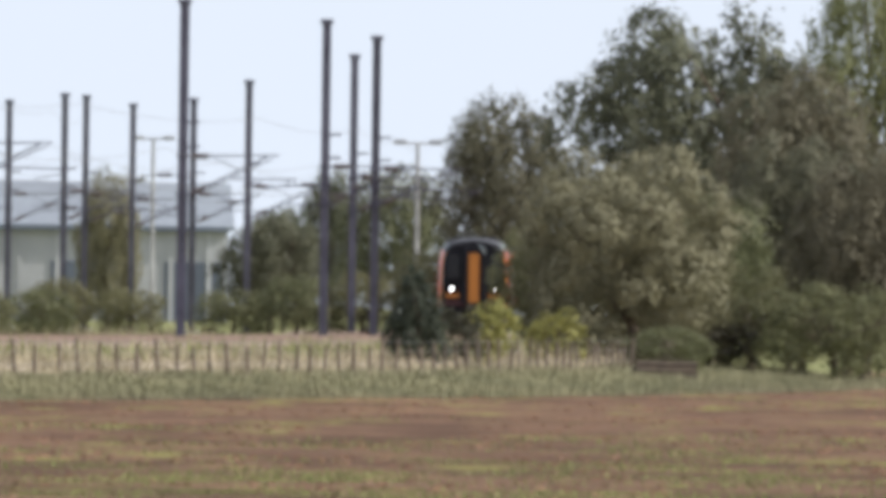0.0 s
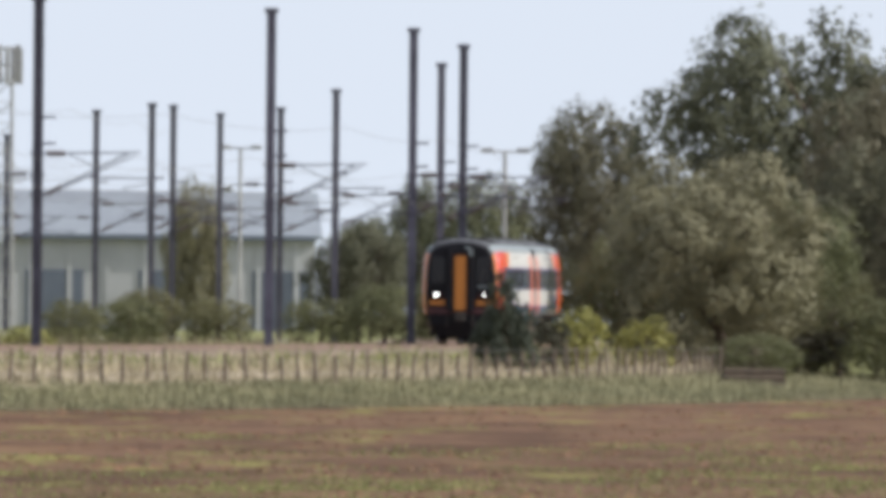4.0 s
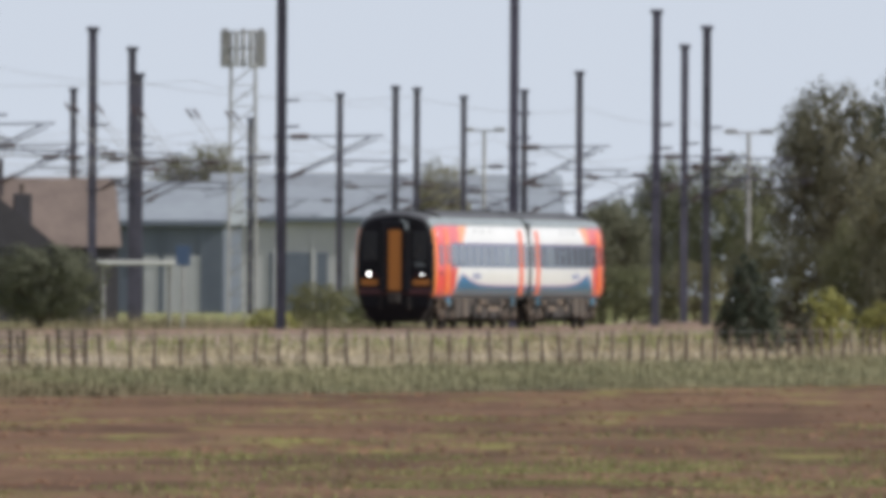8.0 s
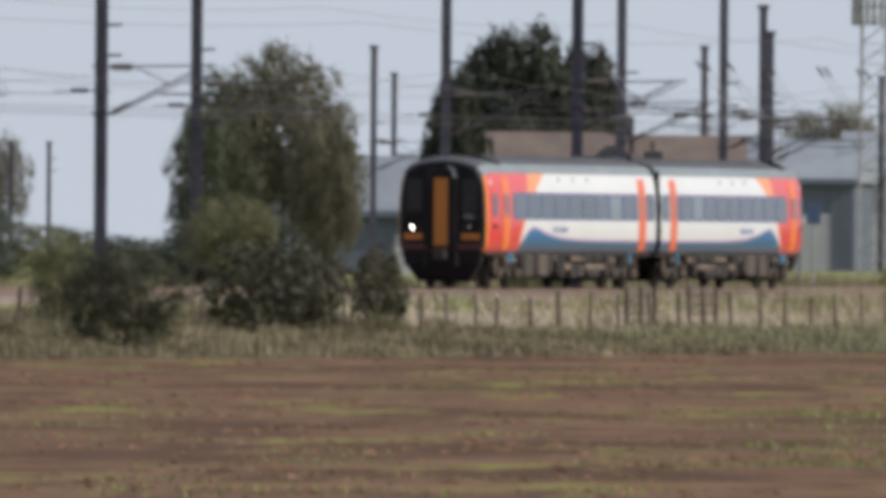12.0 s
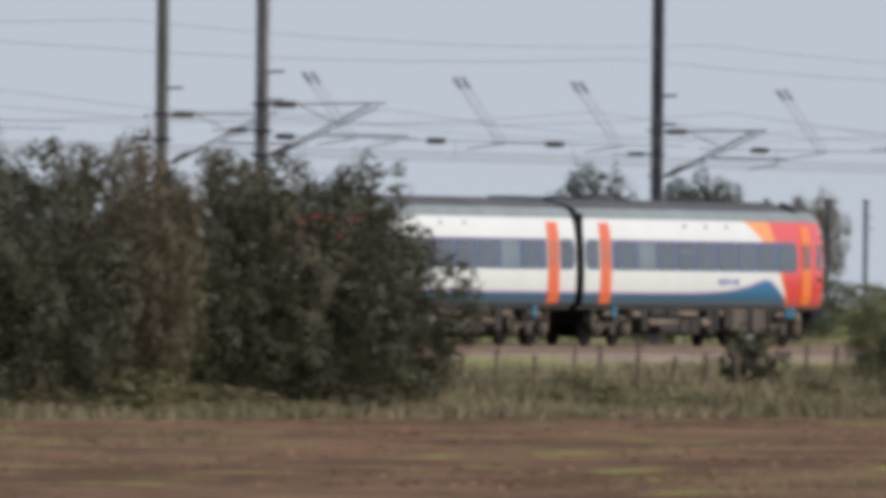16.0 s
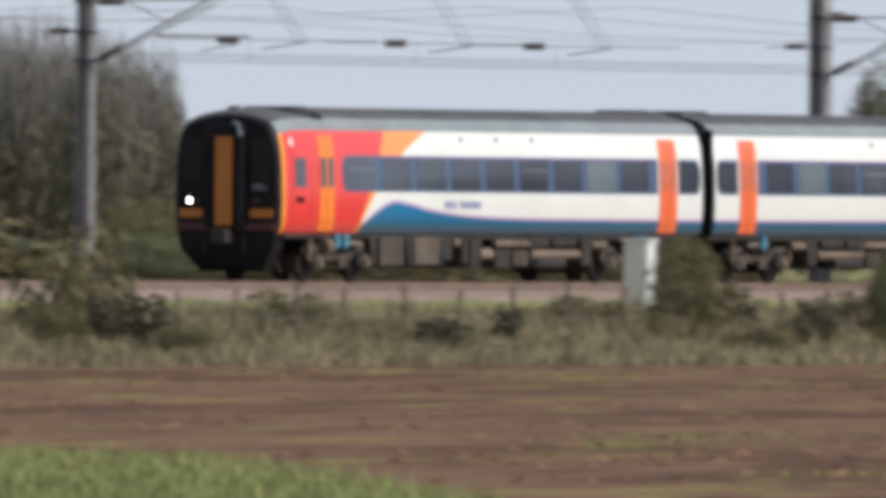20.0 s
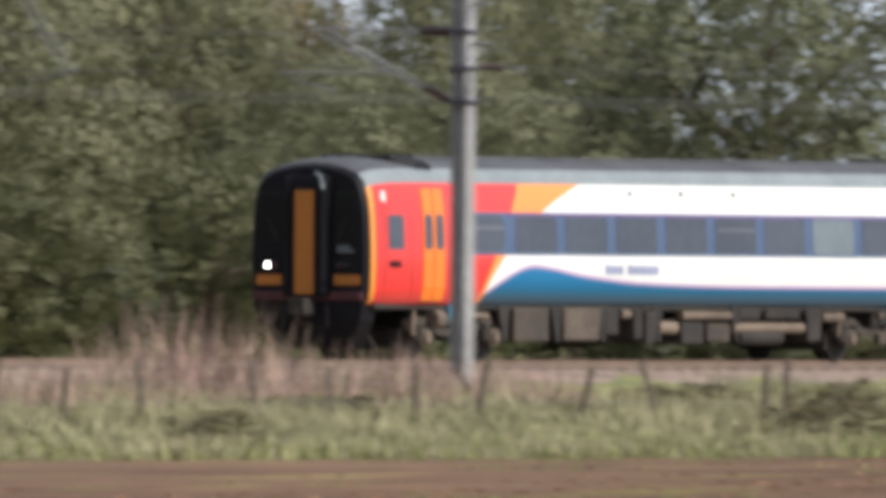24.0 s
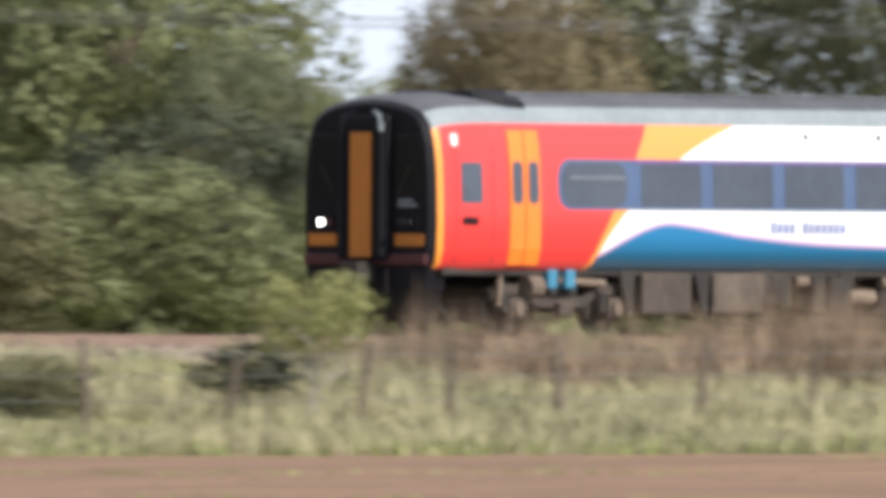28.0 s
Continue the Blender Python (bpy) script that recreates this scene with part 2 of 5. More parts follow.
VIOLET = material("violet_band_edge", (0.13, 0.075, 0.24), 0.3, 0, (0.11, 0.062, 0.21), 0.7, obj=True, spread=0)
PALE_GLASS = material("window_with_pale_blind", (0.155, 0.185, 0.205), 0.15, 0, (0.125, 0.155, 0.175), 0.5, obj=True)
NAVY = material("dark_blue_band", (0.072, 0.115, 0.21), 0.3, 0, (0.06, 0.10, 0.185), 0.7, obj=True, spread=0)
TEAL = material("blue_step_paint", (0.05, 0.22, 0.34), 0.4, 0, (0.04, 0.18, 0.29), 1.5, obj=True)
MAROON = material("dark_red_beam", (0.075, 0.014, 0.018), 0.5, 0, (0.05, 0.01, 0.013), 1.5, obj=True)
HOPPER = material("grey_metal_trim", (0.22, 0.245, 0.275), 0.4, 0.3, (0.17, 0.19, 0.215), 1.0, obj=True)
LETTER = material("blue_lettering", (0.20, 0.24, 0.48), 0.4, 0, None, 1.0, obj=True, spread=0)
LAMP = glow("headlight_lens", (1.0, 0.98, 0.95), 12.0)
for m in (BLACK, ROOF_DARK):
    m.node_tree.nodes["Principled BSDF"].inputs["Specular IOR Level"].default_value = 0.2
CAB_GLASS = material("cab_glass", (0.006, 0.007, 0.010), 0.25, 0, None, 0.5, obj=True, spread=0)


def livery():
    """Painted body side: red nose, orange sweep, white side, blue wave along the sill, by the body's own metres."""
    m = material("painted_body_side", (0.80, 0.80, 0.78), 0.32, 0, (0.74, 0.74, 0.72), 0.5, obj=True, spread=0)
    n, l = m.node_tree.nodes, m.node_tree.links
    b = n["Principled BSDF"]
    b.inputs["Coat Weight"].default_value = 0.3
    white = b.inputs["Base Color"].links[0].from_socket
    co = n.new("ShaderNodeTexCoord")
    sep = n.new("ShaderNodeSeparateXYZ")
    l.new(co.outputs["Object"], sep.inputs[0])

    def op(kind, a, c, e=None):
        k = n.new("ShaderNodeMath")
        k.operation = kind
        for i, v in enumerate((a, c, e)):
            if v is None:
                continue
            if isinstance(v, (int, float)):
                k.inputs[i].default_value = v
            else:
                l.new(v, k.inputs[i])
        return k.outputs[0]

    def blend(f, a, c):
        k = n.new("ShaderNodeMix")
        k.data_type = "RGBA"
        l.new(f, k.inputs["Factor"])
        for i, v in ((6, a), (7, c)):
            if isinstance(v, tuple):
                k.inputs[i].default_value = (*v, 1)
            else:
                l.new(v, k.inputs[i])
        return k.outputs[2]

    d = op("SUBTRACT", 11.28, sep.outputs[0])
    z = sep.outputs[2]
    # how high the blue reaches: a wave behind the nose that runs out into a level band
    wave = n.new("ShaderNodeValToRGB")
    r = wave.color_ramp
    r.interpolation = "B_SPLINE"
    stops = ((0.0, 0.0), (3.6, 0.02), (4.4, 0.32), (5.3, 0.64), (6.0, 0.66), (7.4, 0.47), (9.5, 0.33), (13.0, 0.28), (22.5, 0.28))
    r.elements[0].position, r.elements[0].color = 0, (0, 0, 0, 1)
    r.elements[1].position, r.elements[1].color = 1, (0.28, 0.28, 0.28, 1)
    for p, v in stops[1:-1]:
        e = r.elements.new(p / 22.5)
        e.color = (v, v, v, 1)
    l.new(op("DIVIDE", d, 22.5), wave.inputs[0])
    zb = op("ADD", wave.outputs[0], 1.03)
    red_edge = op("MULTIPLY_ADD", z, 0.75, 2.88)
    zz = op("SUBTRACT", z, 1.17)
    orange_edge = op("ADD", red_edge, op("MULTIPLY_ADD", op("MULTIPLY", zz, zz), 0.45, 0.12))
    top = op("MAXIMUM", op("SUBTRACT", z, 2.62), 0.0)
    orange_edge = op("ADD", orange_edge, op("MULTIPLY", op("MULTIPLY", top, top), 1.1))
    c = blend(op("LESS_THAN", z, op("ADD", zb, 0.055)), white, (0.50, 0.32, 0.52))
    # the blue darkens downwards: shade of the turn-under put into its colour
    sill_shade = n.new("ShaderNodeMapRange")
    l.new(z, sill_shade.inputs[0])
    sill_shade.inputs[1].default_value, sill_shade.inputs[2].default_value = 1.5, 1.08
    low = blend(sill_shade.outputs[0], (0.012, 0.17, 0.36), (0.012, 0.075, 0.13))
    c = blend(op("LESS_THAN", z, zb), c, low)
    c = blend(op("LESS_THAN", d, orange_edge), c, (0.90, 0.30, 0.06))
    c = blend(op("LESS_THAN", d, red_edge), c, (0.74, 0.045, 0.040))
    c = blend(op("LESS_THAN", d, 0.10), c, (0.90, 0.33, 0.05))
    l.new(c, b.inputs["Base Color"])
    return m


SIDE = livery()


# ---- small tools ----
def part(name, bm, mat, parent=None, label="", kind=""):
    """Links a bmesh as one mesh object, under a thing or a part if one is given."""
    me = bpy.data.meshes.new(name)
    bm.to_mesh(me)
    bm.free()
    me.materials.append(mat)
    ob = new(name, me)
    ob.parent = parent
    return tagged(ob, label, "", "", kind)


def share(name, me, parent=None, m=None, label=""):
    ob = new(name, me)
    ob.parent = parent
    if m is not None:
        ob.matrix_basis = m
    return tagged(ob, label)


def quad_mesh(name, verts, faces, mat, smooth=False):
    me = bpy.data.meshes.new(name)
    me.from_pydata(verts, [], faces)
    me.materials.append(mat)
    if smooth:
        me.polygons.foreach_set("use_smooth", [True] * len(faces))
    me.update()
    return me


def box(bm, x0, x1, y0, y1, z0, z1, bevel=0.0):
    r = bmesh.ops.create_cube(bm, size=1, matrix=Matrix.Translation(((x0 + x1) / 2, (y0 + y1) / 2, (z0 + z1) / 2)) @ Matrix.Diagonal((x1 - x0, y1 - y0, z1 - z0, 1)))
    if bevel:
        edges = list({e for v in r["verts"] for e in v.link_edges})
        bmesh.ops.bevel(bm, geom=edges, offset=bevel, segments=2, affect="EDGES", profile=0.6)
    return bm


def boxed(x0, x1, y0, y1, z0, z1, bevel=0.0):
    return box(bmesh.new(), x0, x1, y0, y1, z0, z1, bevel)


def rod(bm, a, b, r, sides=6, r2=None):
    """A tapered round bar from a to b."""
    a, b = Vector(a), Vector(b)
    q = (b - a).to_track_quat("Z", "Y").to_matrix()
    rings = []
    for p, rr in ((a, r), (b, r if r2 is None else r2)):
        rings.append([bm.verts.new(p + q @ Vector((rr * math.cos(2 * math.pi * i / sides), rr * math.sin(2 * math.pi * i / sides), 0))) for i in range(sides)])
    for i in range(sides):
        j = (i + 1) % sides
        bm.faces.new((rings[0][i], rings[0][j], rings[1][j], rings[1][i]))
    bm.faces.new(rings[0][::-1])
    bm.faces.new(rings[1])
    return bm


def rodded(a, b, r, sides=6, r2=None):
    return rod(bmesh.new(), a, b, r, sides, r2)


def thing(name, m=None, label="", category="", group="", kind=""):
    ob = new(name)
    ob.empty_display_size = 0.3
    if m is not None:
        ob.matrix_basis = m
    return tagged(ob, label, category, group, kind)


# ---- the line: its bend in plan, chainage s in metres, lateral offset towards the field ----
CH = np.arange(-2500.0, 2501.0, 1.0)
_q = np.clip(CH, -100, 715) / 300
HEAD = np.radians(0.772 + 5.696 * _q + 6.388 * _q ** 2 - 2.437 * _q ** 3)
_dx, _dy = -np.sin(HEAD), -np.cos(HEAD)
PX = np.concatenate([[0], np.cumsum((_dx[1:] + _dx[:-1]) / 2)])
PY = np.concatenate([[0], np.cumsum((_dy[1:] + _dy[:-1]) / 2)])
PX -= PX[2500]
PY += 1100.24 - PY[2500]


def spot(s, lat=0.0):
    """Where chainage s and an offset lie in plan, and the line's bearing there."""
    h = float(np.interp(s, CH, HEAD))
    return float(np.interp(s, CH, PX)) + math.cos(h) * lat, float(np.interp(s, CH, PY)) - math.sin(h) * lat, h


_k = slice(900, 4700, 5)


def offset(x, y):
    """The lateral offset from the line of points in plan."""
    x, y = np.atleast_1d(np.asarray(x, float)), np.atleast_1d(np.asarray(y, float))
    out = np.empty(len(x))
    for i in range(0, len(x), 4000):
        xs, ys = x[i:i + 4000, None], y[i:i + 4000, None]
        near = np.argmin((xs - PX[_k]) ** 2 + (ys - PY[_k]) ** 2, axis=1)
        nx, ny = np.cos(HEAD[_k])[near], -np.sin(HEAD[_k])[near]
        out[i:i + 4000] = (xs[:, 0] - PX[_k][near]) * nx + (ys[:, 0] - PY[_k][near]) * ny
    return out


def ground_z(x, y):
    """Height of the ground: a low embankment that falls to the field, nearly level behind."""
    return np.interp(offset(x, y), (-400, -60, -22, -5, -2.4, 2.6, 4.2, 9, 15, 20), (-0.9, -0.5, -0.35, -0.45, -0.25, -0.25, -0.62, -1.05, -1.6, -1.62))


def polar_sheet(name, bearings, ranges, lift, mat, keep=None):
    b, r = np.meshgrid(bearings, ranges, indexing="ij")
    x, y = (r * np.sin(b)).ravel(), (r * np.cos(b)).ravel()
    x, y = np.where(np.hypot(x, y) < 1, 0.4, x), np.where(np.hypot(x, y) < 1, 0.5, y)
    z = ground_z(x, y) + lift
    n = len(ranges)
    faces = [(i * n + j, i * n + j + 1, (i + 1) * n + j + 1, (i + 1) * n + j) for i in range(len(bearings) - 1) for j in range(n - 1)]
    if keep is not None:
        k = keep(x, y)
        faces = [f for f in faces if k[list(f)].all()]
    return new(name, quad_mesh(name, np.stack([x, y, z], 1).tolist(), faces, mat, True))


bear = np.concatenate([np.linspace(-math.pi, -0.5, 24), np.linspace(-0.4, 0.09, 330), np.linspace(0.16, math.pi, 26)])
dist = np.concatenate([[0.02, 20, 60, 120], np.linspace(180, 360, 12), np.arange(370, 780, 4.0), np.arange(790, 1300, 12.0), np.geomspace(1320, 4900, 24)])
ground = polar_sheet("ground", bear, dist, 0.0, GRASS)
tagged(ground, "rough grass verge and level farmland", "ground", kind="structure")

# bare earth of the field, with a ragged edge along the verge
def bare(x, y):
    e = offset(x, y)
    wobble = np.array([noise.noise((a * 0.08, c * 0.02, 0)) for a, c in zip(x, y)])
    return e > 15.5 + 2.0 * wobble


field = polar_sheet("field_soil", np.linspace(-0.4, 0.09, 520), np.concatenate([np.linspace(60, 300, 20), np.arange(303, 700, 3.0), np.arange(700, 1250, 4.0)]), 0.03, SOIL, bare)
tagged(field, "bare brown ploughed earth with stubble and weeds", "field", kind="structure")


def strip(name, lats, s0, s1, step, mat, label="", category="", lifts=None, zs=None):
    """A sheet along the line between chainages, with a cross section of offsets and heights."""
    ss = np.arange(s0, s1 + 0.1, step)
    v, f = [], []
    for i, s in enumerate(ss):
        for j, lat in enumerate(lats):
            x, y, _ = spot(s, lat)
            v.append((x, y, zs[j]))
    n = len(lats)
    for i in range(len(ss) - 1):
        for j in range(n - 1):
            f.append((i * n + j, i * n + j + 1, (i + 1) * n + j + 1, (i + 1) * n + j))
    ob = new(name, quad_mesh(name, v, f, mat, False))
    return tagged(ob, label, category, kind="structure")


strip("trackbed", (-8.6, -7.4, -5.6, -1.8, 1.75, 2.9, 3.6), -200, 1000, 4, BALLAST, "pale stone ballast bed under the rails", "trackbed", zs=(-0.5, -0.2, -0.17, -0.17, -0.17, -0.32, -0.62))
strip("bank", (3.2, 5.0, 7.0, 8.7, 9.6), -200, 348, 4, STRAW, "pale dry straw grass on the railway bank", "bank", zs=(-0.40, -0.66, -0.85, -0.99, -1.07))
for lat in (-0.75, 0.75, -4.35, -2.85):
    w = 0.036
    strip("rail", (lat - w, lat - w, lat + w, lat + w), -200, 1000, 4, RAIL, "rusty steel running rail", "rail", zs=(-0.16, 0.0, 0.0, -0.16))
sv, sf = [], []
for s in np.arange(60, 800, 0.7):
    for c in (0.0, -3.6):
        x, y, h = spot(s, c)
        t, nn = Vector((-math.sin(h), -math.cos(h), 0)), Vector((math.cos(h), -math.sin(h), 0))
        o = len(sv)
        for a in (-0.13, 0.13):
            for b2 in (-1.25, 1.25):
                for zz in (-0.2, -0.145):
                    p = Vector((x, y, 0)) + t * a + nn * b2
                    sv.append((p.x, p.y, zz))
        sf += [(o + 1, o + 3, o + 7, o + 5), (o, o + 1, o + 5, o + 4), (o + 2, o + 6, o + 7, o + 3), (o, o + 2, o + 3, o + 1), (o + 4, o + 5, o + 7, o + 6)]
tagged(new("sleepers", quad_mesh("sleepers", sv, sf, SLEEPER)), "concrete sleepers bedded in ballast", "sleeper", kind="stuff")


# ---- overhead line ----
def wire_run(name, lat, z, s0, s1, r, label, sag=0.0, span=60):
    """A wire along the line, hung in spans."""
    bm = bmesh.new()
    last = None
    for s in np.arange(s0, s1 + 0.1, 10):
        k = ((s % span) / span - 0.5) * 2
        x, y, _ = spot(s, lat)
        p = Vector((x, y, z - sag * (1 - k * k)))
        ring = [bm.verts.new(p + Vector((r * math.cos(a), 0, r * math.sin(a)))) for a in (0.5, 2.6, 4.7)]
        if last:
            for i in range(3):
                bm.faces.new((last[i], last[(i + 1) % 3], ring[(i + 1) % 3], ring[i]))
        last = ring
    return tagged(part(name, bm, WIRE), label, "overhead wire", "overhead wires", "structure")


for lat in (0.0, -3.6, -9.0, -12.6):
    wire_run("contact_wire", lat, 4.75, -60, 900, 0.009, "thin dark contact wire above the track")
    wire_run("catenary_wire", lat, 5.95, -60, 900, 0.008, "sagging catenary wire above the track", 0.55)
wire_run("feeder_wire", -2.7, 7.3, -60, 900, 0.008, "thin feeder wire along the masts", 0.3)
wire_run("feeder_wire", -16.0, 8.2, -60, 900, 0.008, "thin feeder wire along the masts", 0.3)


def mast_mesh(w, d, mat):
    """A rolled steel column of two flanges and a web, one metre high."""
    bm = bmesh.new()
    g, k = 0.03, 0.025
    ring = [(-w / 2, -d / 2), (w / 2, -d / 2), (w / 2, -d / 2 + g), (k, -d / 2 + g), (k, d / 2 - g), (w / 2, d / 2 - g), (w / 2, d / 2), (-w / 2, d / 2), (-w / 2, d / 2 - g), (-k, d / 2 - g), (-k, -d / 2 + g), (-w / 2, -d / 2 + g)]
    lo, hi = [bm.verts.new((a, c, 0)) for a, c in ring], [bm.verts.new((a, c, 1)) for a, c in ring]
    for i in range(12):
        j = (i + 1) % 12
        bm.faces.new((lo[i], lo[j], hi[j], hi[i]))
    bm.faces.new(hi)
    me = bpy.data.meshes.new("column")
    bm.to_mesh(me)
    bm.free()
    me.materials.append(mat)
    return me


COLUMNS = (mast_mesh(0.28, 0.28, DARK_STEEL), mast_mesh(0.34, 0.30, STEEL), mast_mesh(0.26, 0.28, STEEL), mast_mesh(0.50, 0.36, STEEL))
bm = boxed(-0.21, 0.21, -0.21, 0.21, 0, 0.16, 0.02)
CAP = bpy.data.meshes.new("cap")
bm.to_mesh(CAP)
bm.free()
CAP.materials.append(DARK_STEEL)
bm = boxed(-0.4, 0.4, -0.4, 0.4, -0.9, 0.12, 0.03)
FOOT = bpy.data.meshes.new("footing")
bm.to_mesh(FOOT)
bm.free()
FOOT.materials.append(CONCRETE)
bm = bmesh.new()
rings = []
for i in range(14):
    rr = 0.1 if i % 2 else 0.055
    rings.append([bm.verts.new((rr * math.cos(a * math.pi / 4), rr * math.sin(a * math.pi / 4), i * 0.036)) for a in range(8)])
for p, q in zip(rings, rings[1:]):
    for a in range(8):
        bm.faces.new((p[a], p[(a + 1) % 8], q[(a + 1) % 8], q[a]))
bm.faces.new(rings[0][::-1])
bm.faces.new(rings[-1])
INSUL = bpy.data.meshes.new("insulator")
bm.to_mesh(INSUL)
bm.free()
INSUL.materials.append(CERAMIC)


def bar_along(name, parent, a, b, r, mat, label=""):
    return part(name, rodded(a, b, r, 6), mat, parent, label)


def turned(a, b):
    """Pose at a, with z towards b."""
    a, b = Vector(a), Vector(b)
    return Matrix.Translation(a) @ (b - a).to_track_quat("Z", "Y").to_matrix().to_4x4()


def mast(x, y, top, heavy, arm=0):
    """A catenary mast; arm: 1 reaches over the track towards the field, -1 away from it."""
    h = float(np.interp(y, PY[::-1], HEAD[::-1]))
    z = float(ground_z(x, y)[0])
    m = thing("catenary_mast", pose(x, y, z, 0, 0, -math.degrees(h)), "grey galvanised steel mast beside the railway, carrying overhead wires" if heavy else "slim dark steel overhead line mast beside the railway", "mast", "overhead line masts")
    hgt = top - z
    metal = STEEL if heavy else DARK_STEEL
    share("column", COLUMNS[heavy], m, pose(0, 0, 0, 0, 0, 90 if heavy else 0) @ Matrix.Diagonal((1, 1, hgt, 1)))
    share("cap", CAP, m, Matrix.Translation((0, 0, hgt - 0.1)))
    share("footing", FOOT, m)
    for zz in (6.9, 6.2) if heavy else (7.2, 6.4):
        bar_along("bracket", m, (0, 0, zz), (0.55, 0, zz + 0.02), 0.04, metal)
    if arm:
        a = 1 if arm > 0 else -1
        share("insulator", INSUL, m, turned((0.28 * a, 0, 5.85 - z), (1.0 * a, 0, 5.85 - z)) @ Matrix.Diagonal((1.1, 1.1, 1.2, 1)), "dark red-brown ribbed insulator")
        bar_along("top_tube", m, (0.2 * a, 0, 5.85 - z), (3.15 * a, 0, 5.9 - z), 0.028, metal)
        share("insulator", INSUL, m, turned((0.3 * a, 0, 4.62 - z), (0.8 * a, 0, 4.88 - z)) @ Matrix.Diagonal((0.9, 0.9, 1.1, 1)), "dark red-brown ribbed insulator")
        bar_along("diagonal_strut", m, (0.2 * a, 0, 4.58 - z), (2.75 * a, 0, 5.86 - z), 0.03, metal)
        bar_along("diagonal_strut", m, (0.8 * a, 0, 4.80 - z), (2.95 * a, 0, 5.80 - z), 0.022, metal)
        bar_along("brace", m, (0.95 * a, 0, 5.83 - z), (1.85 * a, 0, 5.42 - z), 0.018, metal)
        bar_along("registration_tube", m, (1.6 * a, 0, 5.13 - z), (3.75 * a, 0, 5.11 - z), 0.028, metal)
        bar_along("registration_drop", m, (3.45 * a, 0, 5.12 - z), (3.45 * a, 0, 4.95 - z), 0.02, metal)
        bar_along("steady_arm", m, (3.45 * a, 0, 4.96 - z), (2.6 * a, 0, 4.80 - z), 0.018, metal)
        for zz in (5.85, 5.2, 4.6):
            part("clamp", boxed(-0.21, 0.21, -0.2, 0.2, zz - z - 0.035, zz - z + 0.035, 0.01), DARK_STEEL, m)
        # the stay on the far side with its own insulator
        bar_along("back_stay", m, (-0.2 * a, 0, 5.22 - z), (-1.3 * a, 0, 5.20 - z), 0.016, metal)
        share("insulator", INSUL, m, turned((-0.35 * a, 0, 5.22 - z), (-1.0 * a, 0, 5.21 - z)) @ Matrix.Diagonal((0.75, 0.75, 1.0, 1)), "dark red-brown ribbed insulator")
    return m


def hanger(x, y):
    """A slanting dropper bar with its insulators, hung in the wires of the far tracks."""
    h = float(np.interp(y, PY[::-1], HEAD[::-1]))
    m = thing("catenary_hanger", pose(x, y, 0, 0, 0, -math.degrees(h)), "slanting metal hanger with dark insulators in the overhead wires", "hanger", "overhead line hangers")
    bar_along("hanger_bar", m, (0, 0, 6.75), (1.15, 0, 5.15), 0.015, BRIGHT)
    # the second bar and insulator repeat the first as its motion ghost
    bar_along("hanger_bar", m, (0.22, 0, 6.75), (1.37, 0, 5.15), 0.015, BRIGHT)
    for a in (-0.06, 0.16):
        share("insulator", INSUL, m, turned((a, 0, 6.84), (a + 0.36, 0, 6.34)) @ Matrix.Diagonal((0.5, 0.5, 0.75, 1)), "dark ribbed insulator")
    share("insulator", INSUL, m, turned((-0.75, 0, 5.2), (0.2, 0, 5.2)), "dark ribbed insulator")
    bar_along("steady_arm", m, (0.3, 0, 5.0), (1.3, 0, 5.15), 0.02, STEEL)
    bar_along("drop_wire", m, (0, 0, 4.74), (0, 0, 5.22), 0.008, WIRE)
    bar_along("cross_wire", m, (-2.2, 0, 5.22), (3.0, 0, 5.18), 0.012, WIRE)
    return m


mast(-9.48, 950.1, 10.9, 0, 1)
mast(-5.17, 1013.5, 10.9, 0, 1)
mast(-3.48, 1030.0, 10.5, 0, 1)
mast(-4.59, 1110.0, 10.5, 0, 1)
mast(-9.36, 1210.0, 10.2, 0, 1)
mast(-12.61, 1309.9, 10.1, 0, 1)
mast(-16.38, 1399.9, 10.4, 0, 1)
mast(-17.70, 1329.9, 10.3, 0, 1)
mast(-18.11, 1289.9, 10.1, 0, 1)
mast(-21.36, 1339.8, 10.1, 0, 1)
mast(-29.64, 1559.7, 10.2, 0, 1)
mast(-24.73, 1012.7, 10.2, 0, 1)
mast(-25.02, 1084.7, 10.1, 0, 1)
mast(-26.23, 1149.7, 9.6, 0, 1)
mast(-33.34, 1329.6, 10.2, 0, 1)
mast(-15.95, 888.7, 10.6, 0, 1)
mast(-26.65, 954.6, 10.2, 0, 1)
mast(-24.43, 830.2, 10.6, 0, 1)
mast(-30.69, 904.5, 10.2, 0, 1)
mast(-49.48, 1359.1, 10.3, 0, 1)
mast(-56.38, 1579.0, 10.3, 0, 1)
mast(-35.30, 771.4, 10.4, 0, 1)
mast(-36.17, 851.2, 10.2, 0, 1)
mast(-44.54, 813.8, 10.1, 0, 1)
mast(-48.64, 712.0, 10.6, 2, 1)
mast(-54.40, 758.1, 10.6, 2, 1)
mast(-66.63, 643.9, 10.6, 3, 1)
mast(-65.91, 701.9, 10.6, 2, 1)
mast(-78.03, 605.0, 10.6, 1, 1)
mast(-87.09, 575.6, 10.6, 1, 1)
mast(-97.69, 557.0, 10.6, 2, 1)
mast(-102.22, 507.6, 10.6, 1, -1)
mast(-116.04, 489.3, 10.6, 1, 1)
mast(-123.24, 444.0, 10.6, 1, -1)
mast(-135.04, 431.8, 10.6, 1, 1)
for s in (208, 213, 199, 232, 186, 176):
    hx, hy, _ = spot(s, -9.0)
    hanger(hx, hy)
